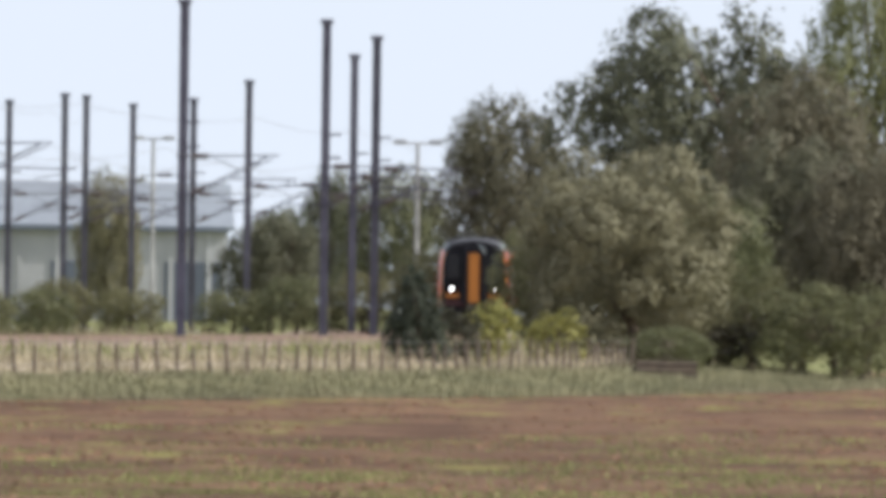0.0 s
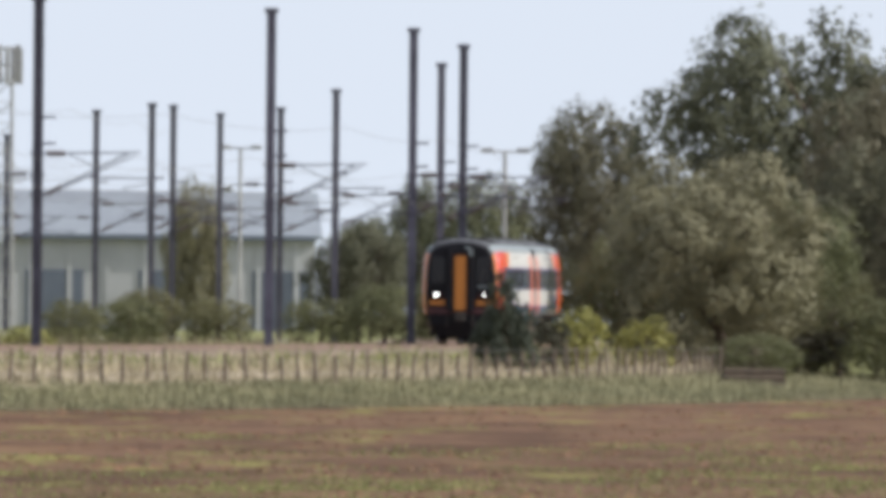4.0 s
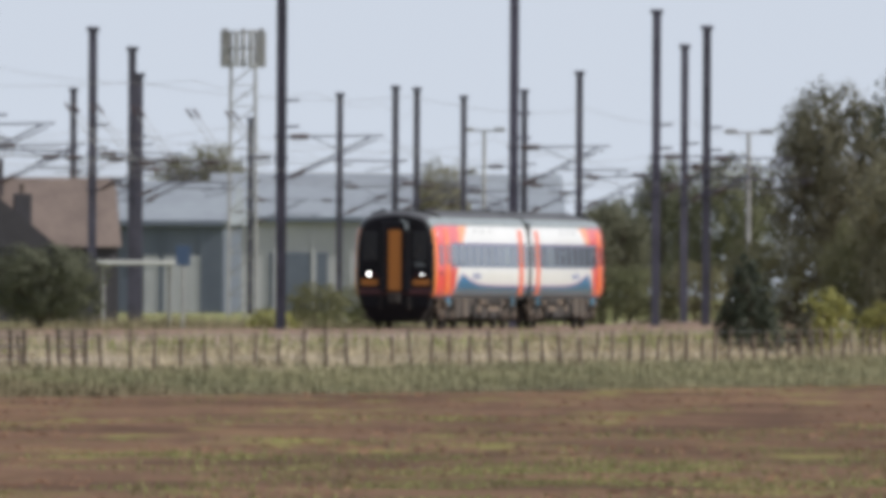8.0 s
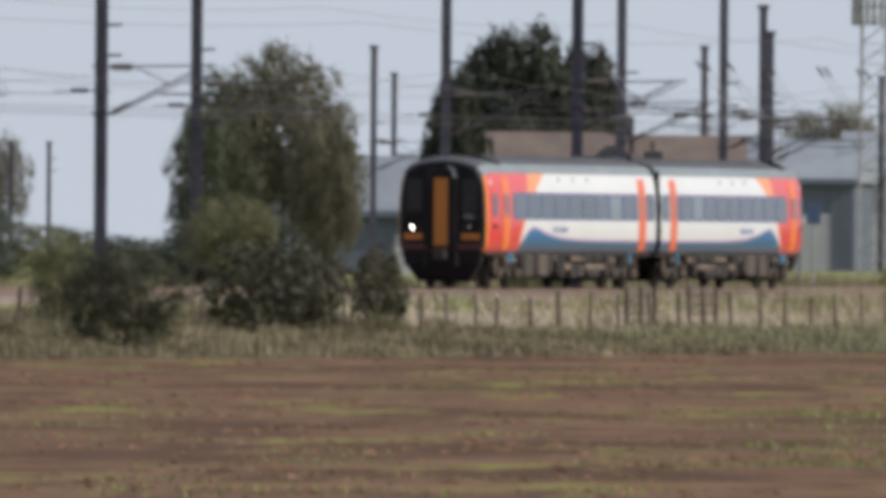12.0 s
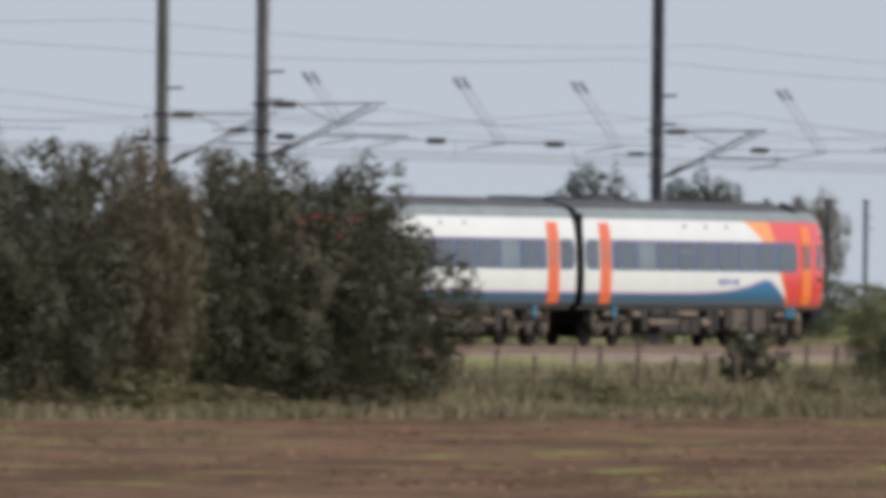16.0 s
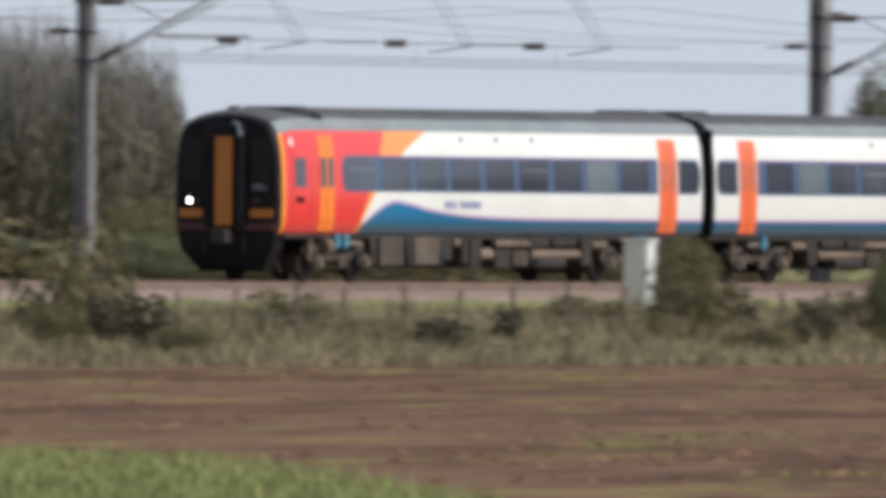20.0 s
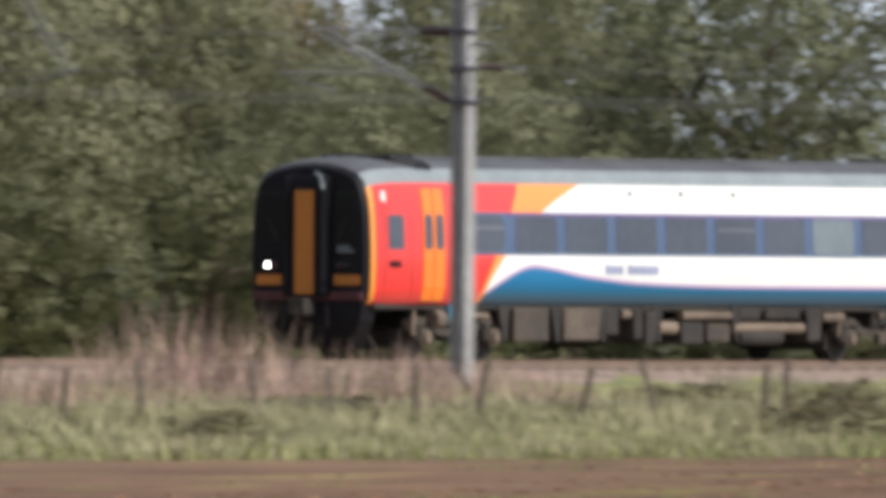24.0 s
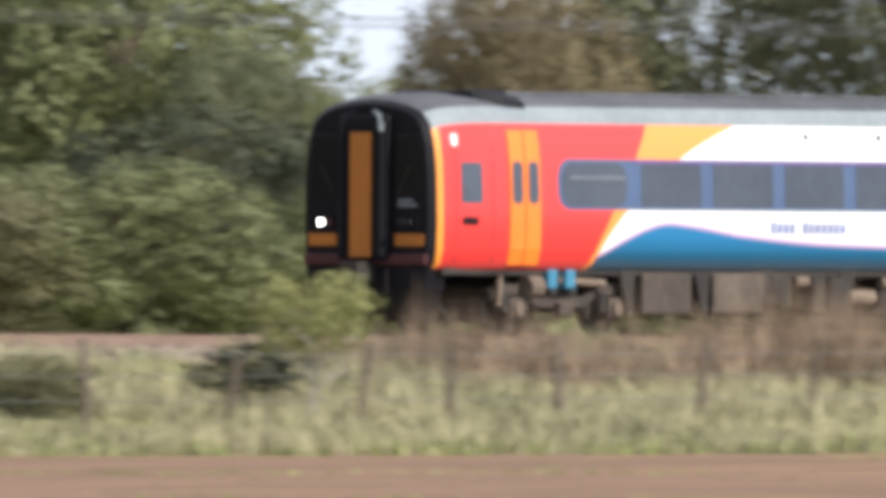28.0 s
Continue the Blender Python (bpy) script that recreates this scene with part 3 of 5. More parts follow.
for b in (-0.0509, -0.0498, -0.0488, -0.0475):
    mast(2000 * math.sin(b), 2000 * math.cos(b), 7.8, 0)
hanger(-49.3, 737.5)
hanger(-46.3, 750.8)
hanger(-43.9, 762.0)
hanger(-39.6, 783.1)
hanger(-61.2, 688.8)
hanger(-58.4, 699.7)
hanger(-56.1, 709.1)
hanger(-75.0, 638.4)
hanger(-72.8, 646.1)
hanger(-77.6, 629.4)
hanger(-96.3, 568.0)
hanger(-94.0, 575.4)
hanger(-92.1, 581.5)
hanger(-116.6, 505.6)
hanger(-114.4, 512.1)
hanger(-112.6, 517.5)


# ---- the train: two cars of one unit, each with a cab at its outer end ----
PROFILE = ((1.20, 1.00), (1.30, 1.08), (1.345, 1.30), (1.36, 1.75), (1.352, 2.20), (1.33, 2.65), (1.28, 3.00), (1.225, 3.18))
COVE = ((1.226, 3.18), (1.19, 3.28), (1.12, 3.37), (1.04, 3.435))
ROOFLINE = ((1.04, 3.435), (0.92, 3.495), (0.72, 3.56), (0.38, 3.62), (0.0, 3.645))
STATIONS = ((11.28, 0.90, 0.955), (11.2, 0.925, 0.968), (11.0, 0.95, 0.982), (10.6, 0.98, 0.995), (10.0, 1.0, 1.0), (-11.2, 1.0, 1.0))


def shell(points, side):
    bm = bmesh.new()
    rows = []
    for x, w, hgt in STATIONS:
        xs = [x] if x > -11 else list(np.linspace(9, -11.2, 12))
        for xx in xs:
            rows.append([bm.verts.new((xx, side * p[0] * w, 1.0 + (p[1] - 1.0) * hgt)) for p in points])
    for a, b in zip(rows, rows[1:]):
        for i in range(len(points) - 1):
            f = (a[i], a[i + 1], b[i + 1], b[i])
            bm.faces.new(f if side > 0 else f[::-1])
    for f in bm.faces:
        f.smooth = True
    return bm


def side_y(z):
    zs, ys = [p[1] for p in PROFILE], [p[0] for p in PROFILE]
    return float(np.interp(z, zs, ys))


def panel(x0, x1, z0, z1, side, proud, corner=0.0, ends=(1, 1), thick=0.02):
    """A plate that follows the curved body side, with round corners at its front and rear end."""
    levels = [z0 + (z1 - z0) * k / 8 for k in range(9)]
    if corner:
        levels += [z0 + corner * k for k in (0.05, 0.15, 0.3, 0.55)] + [z1 - corner * k for k in (0.05, 0.15, 0.3, 0.55)]
    levels = sorted(set(levels))
    bm = bmesh.new()

    def narrow(x):
        return float(np.interp(x, [s[0] for s in STATIONS[::-1]], [s[1] for s in STATIONS[::-1]]))

    outer, inner = [], []
    for z in levels:
        e = min(z - z0, z1 - z)
        cut = corner - math.sqrt(max(0.0, corner ** 2 - (corner - e) ** 2)) if e < corner else 0.0
        xs = (x0 - (cut if ends[0] else 0), x1 + (cut if ends[1] else 0))
        outer.append([bm.verts.new((x, side * (side_y(z) * narrow(x) + proud), z)) for x in xs])
        inner.append([bm.verts.new((x, side * (side_y(z) * narrow(x) + proud - thick), z)) for x in xs])
    for k in range(len(levels) - 1):
        a, b, c, d = outer[k], outer[k + 1], inner[k], inner[k + 1]
        bm.faces.new((a[0], a[1], b[1], b[0]))
        bm.faces.new((a[0], b[0], d[0], c[0]))
        bm.faces.new((a[1], c[1], d[1], b[1]))
    bm.faces.new((outer[0][0], inner[0][0], inner[0][1], outer[0][1]))
    bm.faces.new((outer[-1][0], outer[-1][1], inner[-1][1], inner[-1][0]))
    bmesh.ops.recalc_face_normals(bm, faces=bm.faces)
    return bm


def wheel_mesh():
    bm = bmesh.new()
    rod(bm, (0, -0.07, 0.42), (0, 0.07, 0.42), 0.42, 20)
    rod(bm, (0, -0.1, 0.42), (0, 0.1, 0.42), 0.13, 10)
    me = bpy.data.meshes.new("wheel")
    bm.to_mesh(me)
    bm.free()
    me.materials.append(GEAR)
    return me


WHEEL = wheel_mesh()


def bogie(car, x):
    """A two-axle bogie: cranked side frames, wheels, springs, dampers, brake gear."""

    def frame_plate(y):
        # side frame that rises over the axle boxes and drops between them
        line = ((-1.75, 0.60), (-1.55, 0.70), (-0.95, 0.70), (-0.6, 0.52), (0.6, 0.52), (0.95, 0.70), (1.55, 0.70), (1.75, 0.60))
        bm = bmesh.new()
        rows = [[bm.verts.new((x + a, y + d, z + e)) for d, e in ((-0.06, -0.08), (0.06, -0.08), (0.06, 0.08), (-0.06, 0.08))] for a, z in line]
        for p, q in zip(rows, rows[1:]):
            for k in range(4):
                bm.faces.new((p[k], p[(k + 1) % 4], q[(k + 1) % 4], q[k]))
        bm.faces.new(rows[0][::-1])
        bm.faces.new(rows[-1])
        bmesh.ops.recalc_face_normals(bm, faces=bm.faces)
        return bm

    bg = part("bogie", frame_plate(-0.98), GRIME, car, "dark bogie caked with brown brake dust")
    part("side_frame", frame_plate(0.98), GRIME, bg)
    part("bolster", boxed(x - 0.35, x + 0.35, -1.1, 1.1, 0.6, 0.95, 0.05), GEAR, bg)
    for dx in (-1.25, 1.25):
        for y in (-0.78, 0.78):
            share("wheel", WHEEL, bg, Matrix.Translation((x + dx, y, 0)))
        for y in (-1.06, 1.06):
            part("axle_box", boxed(x + dx - 0.17, x + dx + 0.17, y - 0.09, y + 0.09, 0.27, 0.58, 0.04), DUST, bg, "dust-brown axle box")
            part("axle_cap", rodded((x + dx, y, 0.42), (x + dx, y + math.copysign(0.15, y), 0.42), 0.11, 10), TAN, bg)
            for e in (-0.27, 0.27):
                part("coil_spring", rodded((x + dx + e, y, 0.36), (x + dx + e, y, 0.66), 0.085, 8), GEAR, bg)
            part("brake_hanger", rodded((x + dx * 0.62, y * 0.9, 0.25), (x + dx * 0.66, y * 0.9, 0.75), 0.035, 6), GRIME, bg)
            part("vertical_damper", rodded((x + dx * 1.34, y * 1.04, 0.45), (x + dx * 1.30, y * 1.04, 0.95), 0.045, 8), TAN, bg)
    for y in (-1.1, 1.1):
        part("damper", rodded((x - 0.95, y * 1.04, 0.80), (x + 0.25, y * 1.04, 0.84), 0.055, 8), TAN, bg)
        part("air_spring", rodded((x, y * 0.85, 0.68), (x, y * 0.85, 1.0), 0.26, 12), GEAR, bg)
        part("bump_stop", boxed(x - 0.18, x + 0.18, y - 0.06, y + 0.06, 0.3, 0.5, 0.03), GRIME, bg)
    part("guard_plate", boxed(x + 1.68, x + 1.8, -0.9, 0.9, 0.2, 0.55, 0.02), GEAR, bg)


def rail_car(name, label):
    car = thing(name, None, label, "train", "cars of the train")
    # body shell
    for side in (1, -1):
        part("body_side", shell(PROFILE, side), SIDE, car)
        part("roof_cove", shell(COVE, side), ROOF_GREY, car, "pale grey curved edge of the roof")
        part("roof", shell(ROOFLINE, side), ROOF_DARK, car, "sooty dark roof")
    part("floor_pan", boxed(-11.2, 11.1, -1.18, 1.18, 0.92, 1.02), GEAR, car)
    part("roof_ridge", boxed(-11.1, 8.8, -0.5, 0.5, 3.56, 3.665, 0.03), ROOF_DARK, car, "dark strip along the top of the roof")
    # cab end: a dark domed face
    bm = bmesh.new()
    w, hg = STATIONS[0][1], STATIONS[0][2]
    outline = [(p[0] * w, 1 + (p[1] - 1) * hg) for p in PROFILE + COVE[1:] + ROOFLINE[1:]]
    ring = outline + [(-y, z) for y, z in outline[::-1][1:]]
    outer = [bm.verts.new((11.281, y, z)) for y, z in ring]
    mid = [bm.verts.new((11.40, y * 0.93, 2.1 + (z - 2.1) * 0.95)) for y, z in ring]
    for i in range(len(ring)):
        j = (i + 1) % len(ring)
        bm.faces.new((outer[i], outer[j], mid[j], mid[i]))
    bm.faces.new(mid)
    face = part("cab_front", bm, BLACK, car, "black cab end around the corridor connection")
    # corridor connection with its amber door and rounded frame
    part("corridor_frame", boxed(11.36, 11.53, -0.47, 0.47, 1.12, 3.30, 0.07), BLACK, face)
    part("corridor_door", boxed(11.54, 11.57, -0.195, 0.195, 1.17, 3.03, 0.012), AMBER, face, "amber yellow corridor door")
    for y in (-0.36, 0.36):
        part("corridor_post", rodded((11.54, y, 1.2), (11.54, y, 3.05), 0.055, 8), BLACK, face)
        bm = bmesh.new()
        rod(bm, (11.54, y, 3.05), (11.53, y * 0.97, 3.18), 0.045, 8)
        rod(bm, (11.53, y * 0.97, 3.18), (11.49, y * 0.8, 3.29), 0.045, 8, 0.035)
        rod(bm, (11.49, y * 0.8, 3.29), (11.44, y * 0.4, 3.35), 0.035, 8, 0.02)
        # grey on the +y side paints in the hoop's highlight
        part("corridor_hoop", bm, ROOF_GREY if y > 0 else BLACK, face, "curved hoop of the corridor, its highlight painted in grey" if y > 0 else "")
    for sgn in (-1, 1):
        part("cab_window", boxed(11.395, 11.42, min(sgn * 0.54, sgn * 1.0), max(sgn * 0.54, sgn * 1.0), 2.1, 3.0, 0.01), CAB_GLASS, face, "dark cab windscreen")
        part("wiper", rodded((11.43, sgn * 0.6, 2.12), (11.43, sgn * 0.82, 2.55), 0.012, 5), GEAR, face)
        part("warning_panel", boxed(11.395, 11.425, min(sgn * 0.54, sgn * 1.06), max(sgn * 0.54, sgn * 1.06), 1.34, 1.52, 0.006), AMBER, face, "amber panel under the headlight")
        part("lamp_housing", boxed(11.395, 11.435, min(sgn * 0.58, sgn * 1.0), max(sgn * 0.58, sgn * 1.0), 1.58, 1.80, 0.015), BLACK, face)
        # both headlights burn, the second one smaller
        lit = sgn < 0
        part("headlight", rodded((11.436, sgn * 0.82, 1.69), (11.455 if lit else 11.445, sgn * 0.82, 1.69), 0.034 if lit else 0.022, 14), LAMP, face, "lit white headlight")
        if not lit:
            # a made-up tube hides the second lamp except from ahead
            bm = bmesh.new()
            rings = [[bm.verts.new((x, sgn * 0.82 + 0.034 * math.cos(a * 0.524), 1.69 + 0.034 * math.sin(a * 0.524))) for a in range(12)] for x in (11.44, 11.72)]
            for a in range(12):
                bm.faces.new((rings[0][a], rings[0][(a + 1) % 12], rings[1][(a + 1) % 12], rings[1][a]))
            part("lamp_screen", bm, BLACK, face, "added black tube that screens the lamp from the side")
        part("tail_lamp", rodded((11.436, sgn * 0.65, 1.69), (11.45, sgn * 0.65, 1.69), 0.05, 10), MAROON, face)
        for i, zz in enumerate((1.93, 2.0)):
            part("lettering", boxed(11.421, 11.427, 0.60, 0.95 - 0.08 * i, zz, zz + 0.035), ROOF_GREY, face) if sgn > 0 else None
    part("buffer_beam", boxed(11.2, 11.46, -1.12, 1.12, 1.06, 1.22, 0.03), MAROON, car, "dark red buffer beam")
    bm = bmesh.new()
    for z, wd, x in ((1.06, 1.12, 11.40), (0.7, 1.05, 11.38), (0.32, 0.78, 11.2), (0.2, 0.7, 11.1)):
        for y in (-wd, wd):
            bm.verts.new((x, y, z))
            bm.verts.new((x - 0.5, y, z))
    bmesh.ops.convex_hull(bm, input=bm.verts)
    part("snow_plough", bm, BLACK, car, "black plough plate under the cab")
    part("coupler", boxed(11.3, 11.85, -0.17, 0.17, 0.8, 1.1, 0.04), GEAR, car, "dark steel coupler head")
    part("air_pipe", rodded((11.45, 0.42, 1.0), (11.5, 0.46, 0.6), 0.03, 6), GEAR, car)
    part("air_pipe", rodded((11.45, -0.42, 1.0), (11.5, -0.46, 0.6), 0.03, 6), GEAR, car)
    for sgn in (-1, 1):
        part("guard_iron", rodded((10.9, sgn * 0.75, 0.75), (10.4, sgn * 0.8, 0.2), 0.045, 6), GEAR, car)
    # inner end with its gangway bellows
    part("end_wall", boxed(-11.3, -11.2, -1.3, 1.3, 1.0, 3.3, 0.02), BLACK, car)
    part("gangway_bellows", boxed(-11.5, -11.3, -0.55, 0.55, 1.0, 3.2, 0.05), BLACK, car)
    # windows, doors and lettering on both sides
    for side in (1, -1):
        part("window_band", panel(8.42, -8.72, 1.90, 2.66, side, 0.004, 0.30, (1, 0)), NAVY, car, "dark blue band around the saloon windows")
        x = 8.32
        for i in range(9):
            w = 1.58
            first = i == 0
            win = part("window", panel(x - (0.02 if first else 0.12), x - w - 0.08, 1.95, 2.60, side, 0.010, 0.24 if first else 0.06, (1, 1)), PALE_GLASS if i == 7 else GLASS, car, "saloon window with a pale blind" if i == 7 else "tinted saloon window")
            if i in (0, 5):
                part("hopper_bar", panel(x - 0.2, x - w - 0.02, 2.36, 2.40, side, 0.018), HOPPER, win)
            x -= 1.85 + (0.0 if i else 0.06)
        part("band_edge", panel(6.5, -8.72, 2.60, 2.655, side, 0.007), VIOLET, car, "violet strip above the windows")
        part("end_window_band", panel(-9.86, -11.1, 1.90, 2.66, side, 0.004, 0.28, (0, 1)), NAVY, car)
        part("window", panel(-9.95, -11.02, 1.95, 2.60, side, 0.010, 0.22, (0, 1)), GLASS, car, "tinted saloon window")
        for x0, x1, whole in ((9.64, 8.86, True), (-8.80, -9.76, False)):
            for a, b in ((x0, (x0 + x1) / 2 + 0.015), ((x0 + x1) / 2 - 0.015, x1)):
                leaf = part("door_leaf", panel(a, b, 1.06, 3.08, side, 0.016, 0.02), ORANGE if whole else CORAL, car, "orange sliding door leaf")
                mid = (a + b) / 2
                part("door_window", panel(mid + 0.13, mid - 0.13, 1.98, 2.62, side, 0.022, 0.1), GLASS if whole else DOOR_GLASS, leaf)
        part("cab_door_window", panel(10.80, 10.30, 1.98, 2.60, side, 0.008, 0.06), GLASS, car, "dark window of the cab door")
        part("cab_door_handle", panel(10.78, 10.40, 1.66, 1.78, side, 0.010, 0.05), BLACK, car)
        part("corner_marker", panel(10.98, 10.84, 2.84, 3.02, side, 0.012, 0.03), WHITE, car, "small white marker plate beside the cab door")
        for e in (10.92, 10.05):
            part("cab_door_seam", panel(e, e - 0.018, 1.08, 3.05, side, 0.003), MAROON, car)
        for i in range(12):
            hgt = 0.17 if i in (0, 5) else 0.15
            if i == 4:
                continue
            xx = 2.95 - i * 0.165
            part("lettering", panel(xx, xx - 0.12, 1.56, 1.56 + hgt, side, 0.004), LETTER, car)
        for xx in (2.0, 0.1, -1.85):
            part("roof_lamp", panel(xx, xx - 0.09, 2.98, 3.07, side, 0.02, 0.03), BLACK, car)
        for xx in (8.55, 8.1, -7.9):
            part("step", boxed(xx - 0.27, xx - 0.04, side * 1.2 - 0.06, side * 1.2 + 0.06, 0.72, 1.0, 0.02), TEAL, car, "blue painted step box")
        part("sill_line", panel(11.0, -11.1, 1.01, 1.045, side, 0.004), GEAR, car)
    # roof gear
    part("horn_cover", boxed(8.9, 9.8, -0.35, 0.75, 3.42, 3.68, 0.06), BLACK, car, "black roof pod behind the cab")
    for side in (1, -1):
        bm = bmesh.new()
        for x, y, z in ((9.95, 0.45, 3.65), (9.85, 0.6, 3.68), (9.2, 0.62, 3.69), (9.4, 1.0, 3.56), (8.95, 1.08, 3.50), (8.85, 0.9, 3.58), (9.95, 0.45, 3.5), (8.85, 1.08, 3.38), (9.4, 1.06, 3.42)):
            bm.verts.new((x, side * y, z))
        bmesh.ops.convex_hull(bm, input=bm.verts)
        part("roof_pod", bm, BLACK, car, "black sloping pod on the shoulder of the roof")
    part("exhaust", boxed(-10.6, -9.3, -0.4, 0.4, 3.52, 3.715, 0.05), BLACK, car, "sooty exhaust housing")
    # underframe
    # an added dark box that blocks the light passing below the floor
    part("underframe_core", boxed(-6.2, 6.3, -0.5, 0.5, 0.42, 0.92, 0.05), GEAR, car)
    part("engine", boxed(-2.6, 1.6, -0.55, 0.55, 0.3, 0.92, 0.1), GEAR, car, "dark oily engine under the floor")
    for side in (1, -1):
        y = side * 0.95
        # two dust-brown lockers behind the leading bogie, then dark gear and pale tubes
        for x0, x1, z0, z1, mat in ((6.05, 4.78, 0.34, 0.96, DUST), (4.22, 2.90, 0.36, 0.96, DUST), (2.72, 2.2, 0.46, 0.96, GEAR), (1.62, 1.30, 0.38, 0.96, GEAR), (1.18, 0.80, 0.30, 0.9, GEAR), (-0.15, -0.95, 0.30, 0.70, GEAR), (-1.1, -1.95, 0.34, 0.68, GRIME), (-2.3, -3.1, 0.74, 0.96, GEAR), (-3.3, -4.6, 0.76, 0.98, GEAR), (-4.9, -5.4, 0.36, 0.94, GEAR)):
            part("equipment_box", boxed(x1, x0, y - 0.27, y + 0.27, z0, z1, 0.05), mat, car)
        for x0, x1, z, r, mat in ((2.05, 1.72, 0.84, 0.09, TAN), (0.68, 0.02, 0.60, 0.12, TAN), (-0.22, -2.05, 0.82, 0.085, TAN), (-2.12, -4.78, 0.60, 0.10, TAN), (-2.3, -3.9, 0.42, 0.14, GEAR), (-5.5, -6.3, 0.80, 0.09, TAN), (8.95, 8.62, 0.74, 0.17, TAN)):
            part("pipe", rodded((x0, y + side * 0.18, z), (x1, y + side * 0.18, z), r, 10), mat, car, "dusty pale air tube" if mat is TAN else "")
        for xx in (6.42, 4.50, 2.80, 0.75, -2.2, -5.0):
            bm = bmesh.new()
            for z, hw in ((1.0, 0.2), (0.62, 0.12), (0.34, 0.06)):
                for a in (-hw, hw):
                    for c in (-0.04, 0.04):
                        bm.verts.new((xx + a - (1 - z) * 0.12, side * 1.16 + c, z))
            bmesh.ops.convex_hull(bm, input=bm.verts)
            part("bracket", bm, GEAR, car, "black tapering hanger bracket")
    bogie(car, 7.9)
    bogie(car, -7.9)
    return car


front_car = rail_car("train_front_car", "leading diesel railcar, red, white and blue, black cab, headlight lit")
rear_car = copy_thing(front_car, pose(0, 0, 0, 0, 0, 180))
rear_car.name = "train_rear_car"
tagged(rear_car, "trailing diesel railcar, red, white and blue, coupled behind")


# ---- plants ----
def crown_mesh(name, mat, seed, count, lobes, size, cone=False, low=0.2, tip=1.0):
    """Leaves on rounded clumps that sit on the lobes of a crown, in a unit box: width 1, height 1, base at 0."""
    rng = np.random.default_rng(seed)
    cs = []
    for i in range(lobes):
        # lobes spread evenly over a rounded outline
        a = i * 2.4 + rng.uniform(-0.4, 0.4)
        k = (-0.98 if low < 0.1 else -0.8) + (1.94 if low < 0.1 else 1.76) * (i + rng.uniform(0.2, 0.8)) / lobes
        r = rng.uniform(0.10, 0.185)
        hz = low + (1 - low) * (0.5 + (0.5 - 0.7 * r) * k * rng.uniform(0.9, 1.06))
        reach = (0.5 - 0.8 * r) * max(math.sqrt(max(0.0, 1 - k * k)), 0.82 if low < 0.1 and k < 0 else 0) * rng.uniform(0.78, 1.12)
        if cone:
            reach, r = reach * (1.15 - hz), r * (1.2 - 0.75 * hz)
        cs.append((reach * math.cos(a), reach * math.sin(a), hz, r))
    cs.append((0, 0, 0.45 + low * 0.5, 0.27 if not cone else 0.15))
    cs = np.array(cs)
    per = 10
    clumps = max(16, count // per)
    weight = cs[:, 3] ** 2
    c = cs[rng.choice(len(cs), clumps, p=weight / weight.sum())]
    d = rng.normal(size=(clumps, 3))
    d /= np.linalg.norm(d, axis=1)[:, None]
    cen = c[:, :3] + d * (c[:, 3] * rng.uniform(0.74, 1.02, clumps))[:, None]
    n = clumps * per
    e = rng.normal(size=(n, 3))
    e /= np.linalg.norm(e, axis=1)[:, None]
    out = np.repeat(d, per, 0)
    pos = np.repeat(cen, per, 0) + e * (rng.uniform(0.25, 1.0, n) * np.repeat(rng.uniform(0.028, 0.062, clumps), per))[:, None]
    pos[:, 2] = np.where(pos[:, 2] < 0.01, rng.uniform(0.0, 0.2, n), pos[:, 2])
    pos[:, 2] *= tip / np.percentile(pos[:, 2], 99.6)
    pos[:, :2] /= np.percentile(np.abs(pos[:, 0]), 99.0) * 2
    # leaves lie more or less along the clump's outside
    nor = out * 1.15 + e * 0.3 + rng.normal(size=(n, 3)) * 0.34
    nor /= np.linalg.norm(nor, axis=1)[:, None]
    ax = np.cross(nor, rng.normal(size=(n, 3)))
    ax /= np.linalg.norm(ax, axis=1)[:, None]
    up = np.cross(nor, ax)
    s = (size * rng.uniform(0.6, 1.4, n))[:, None]
    q = np.stack([pos - ax * s * 0.6, pos + up * s, pos + ax * s * 0.6, pos - up * s], 1).reshape(-1, 3)
    faces = np.arange(n * 4).reshape(-1, 4).tolist()
    return quad_mesh(name, q.tolist(), faces, mat)


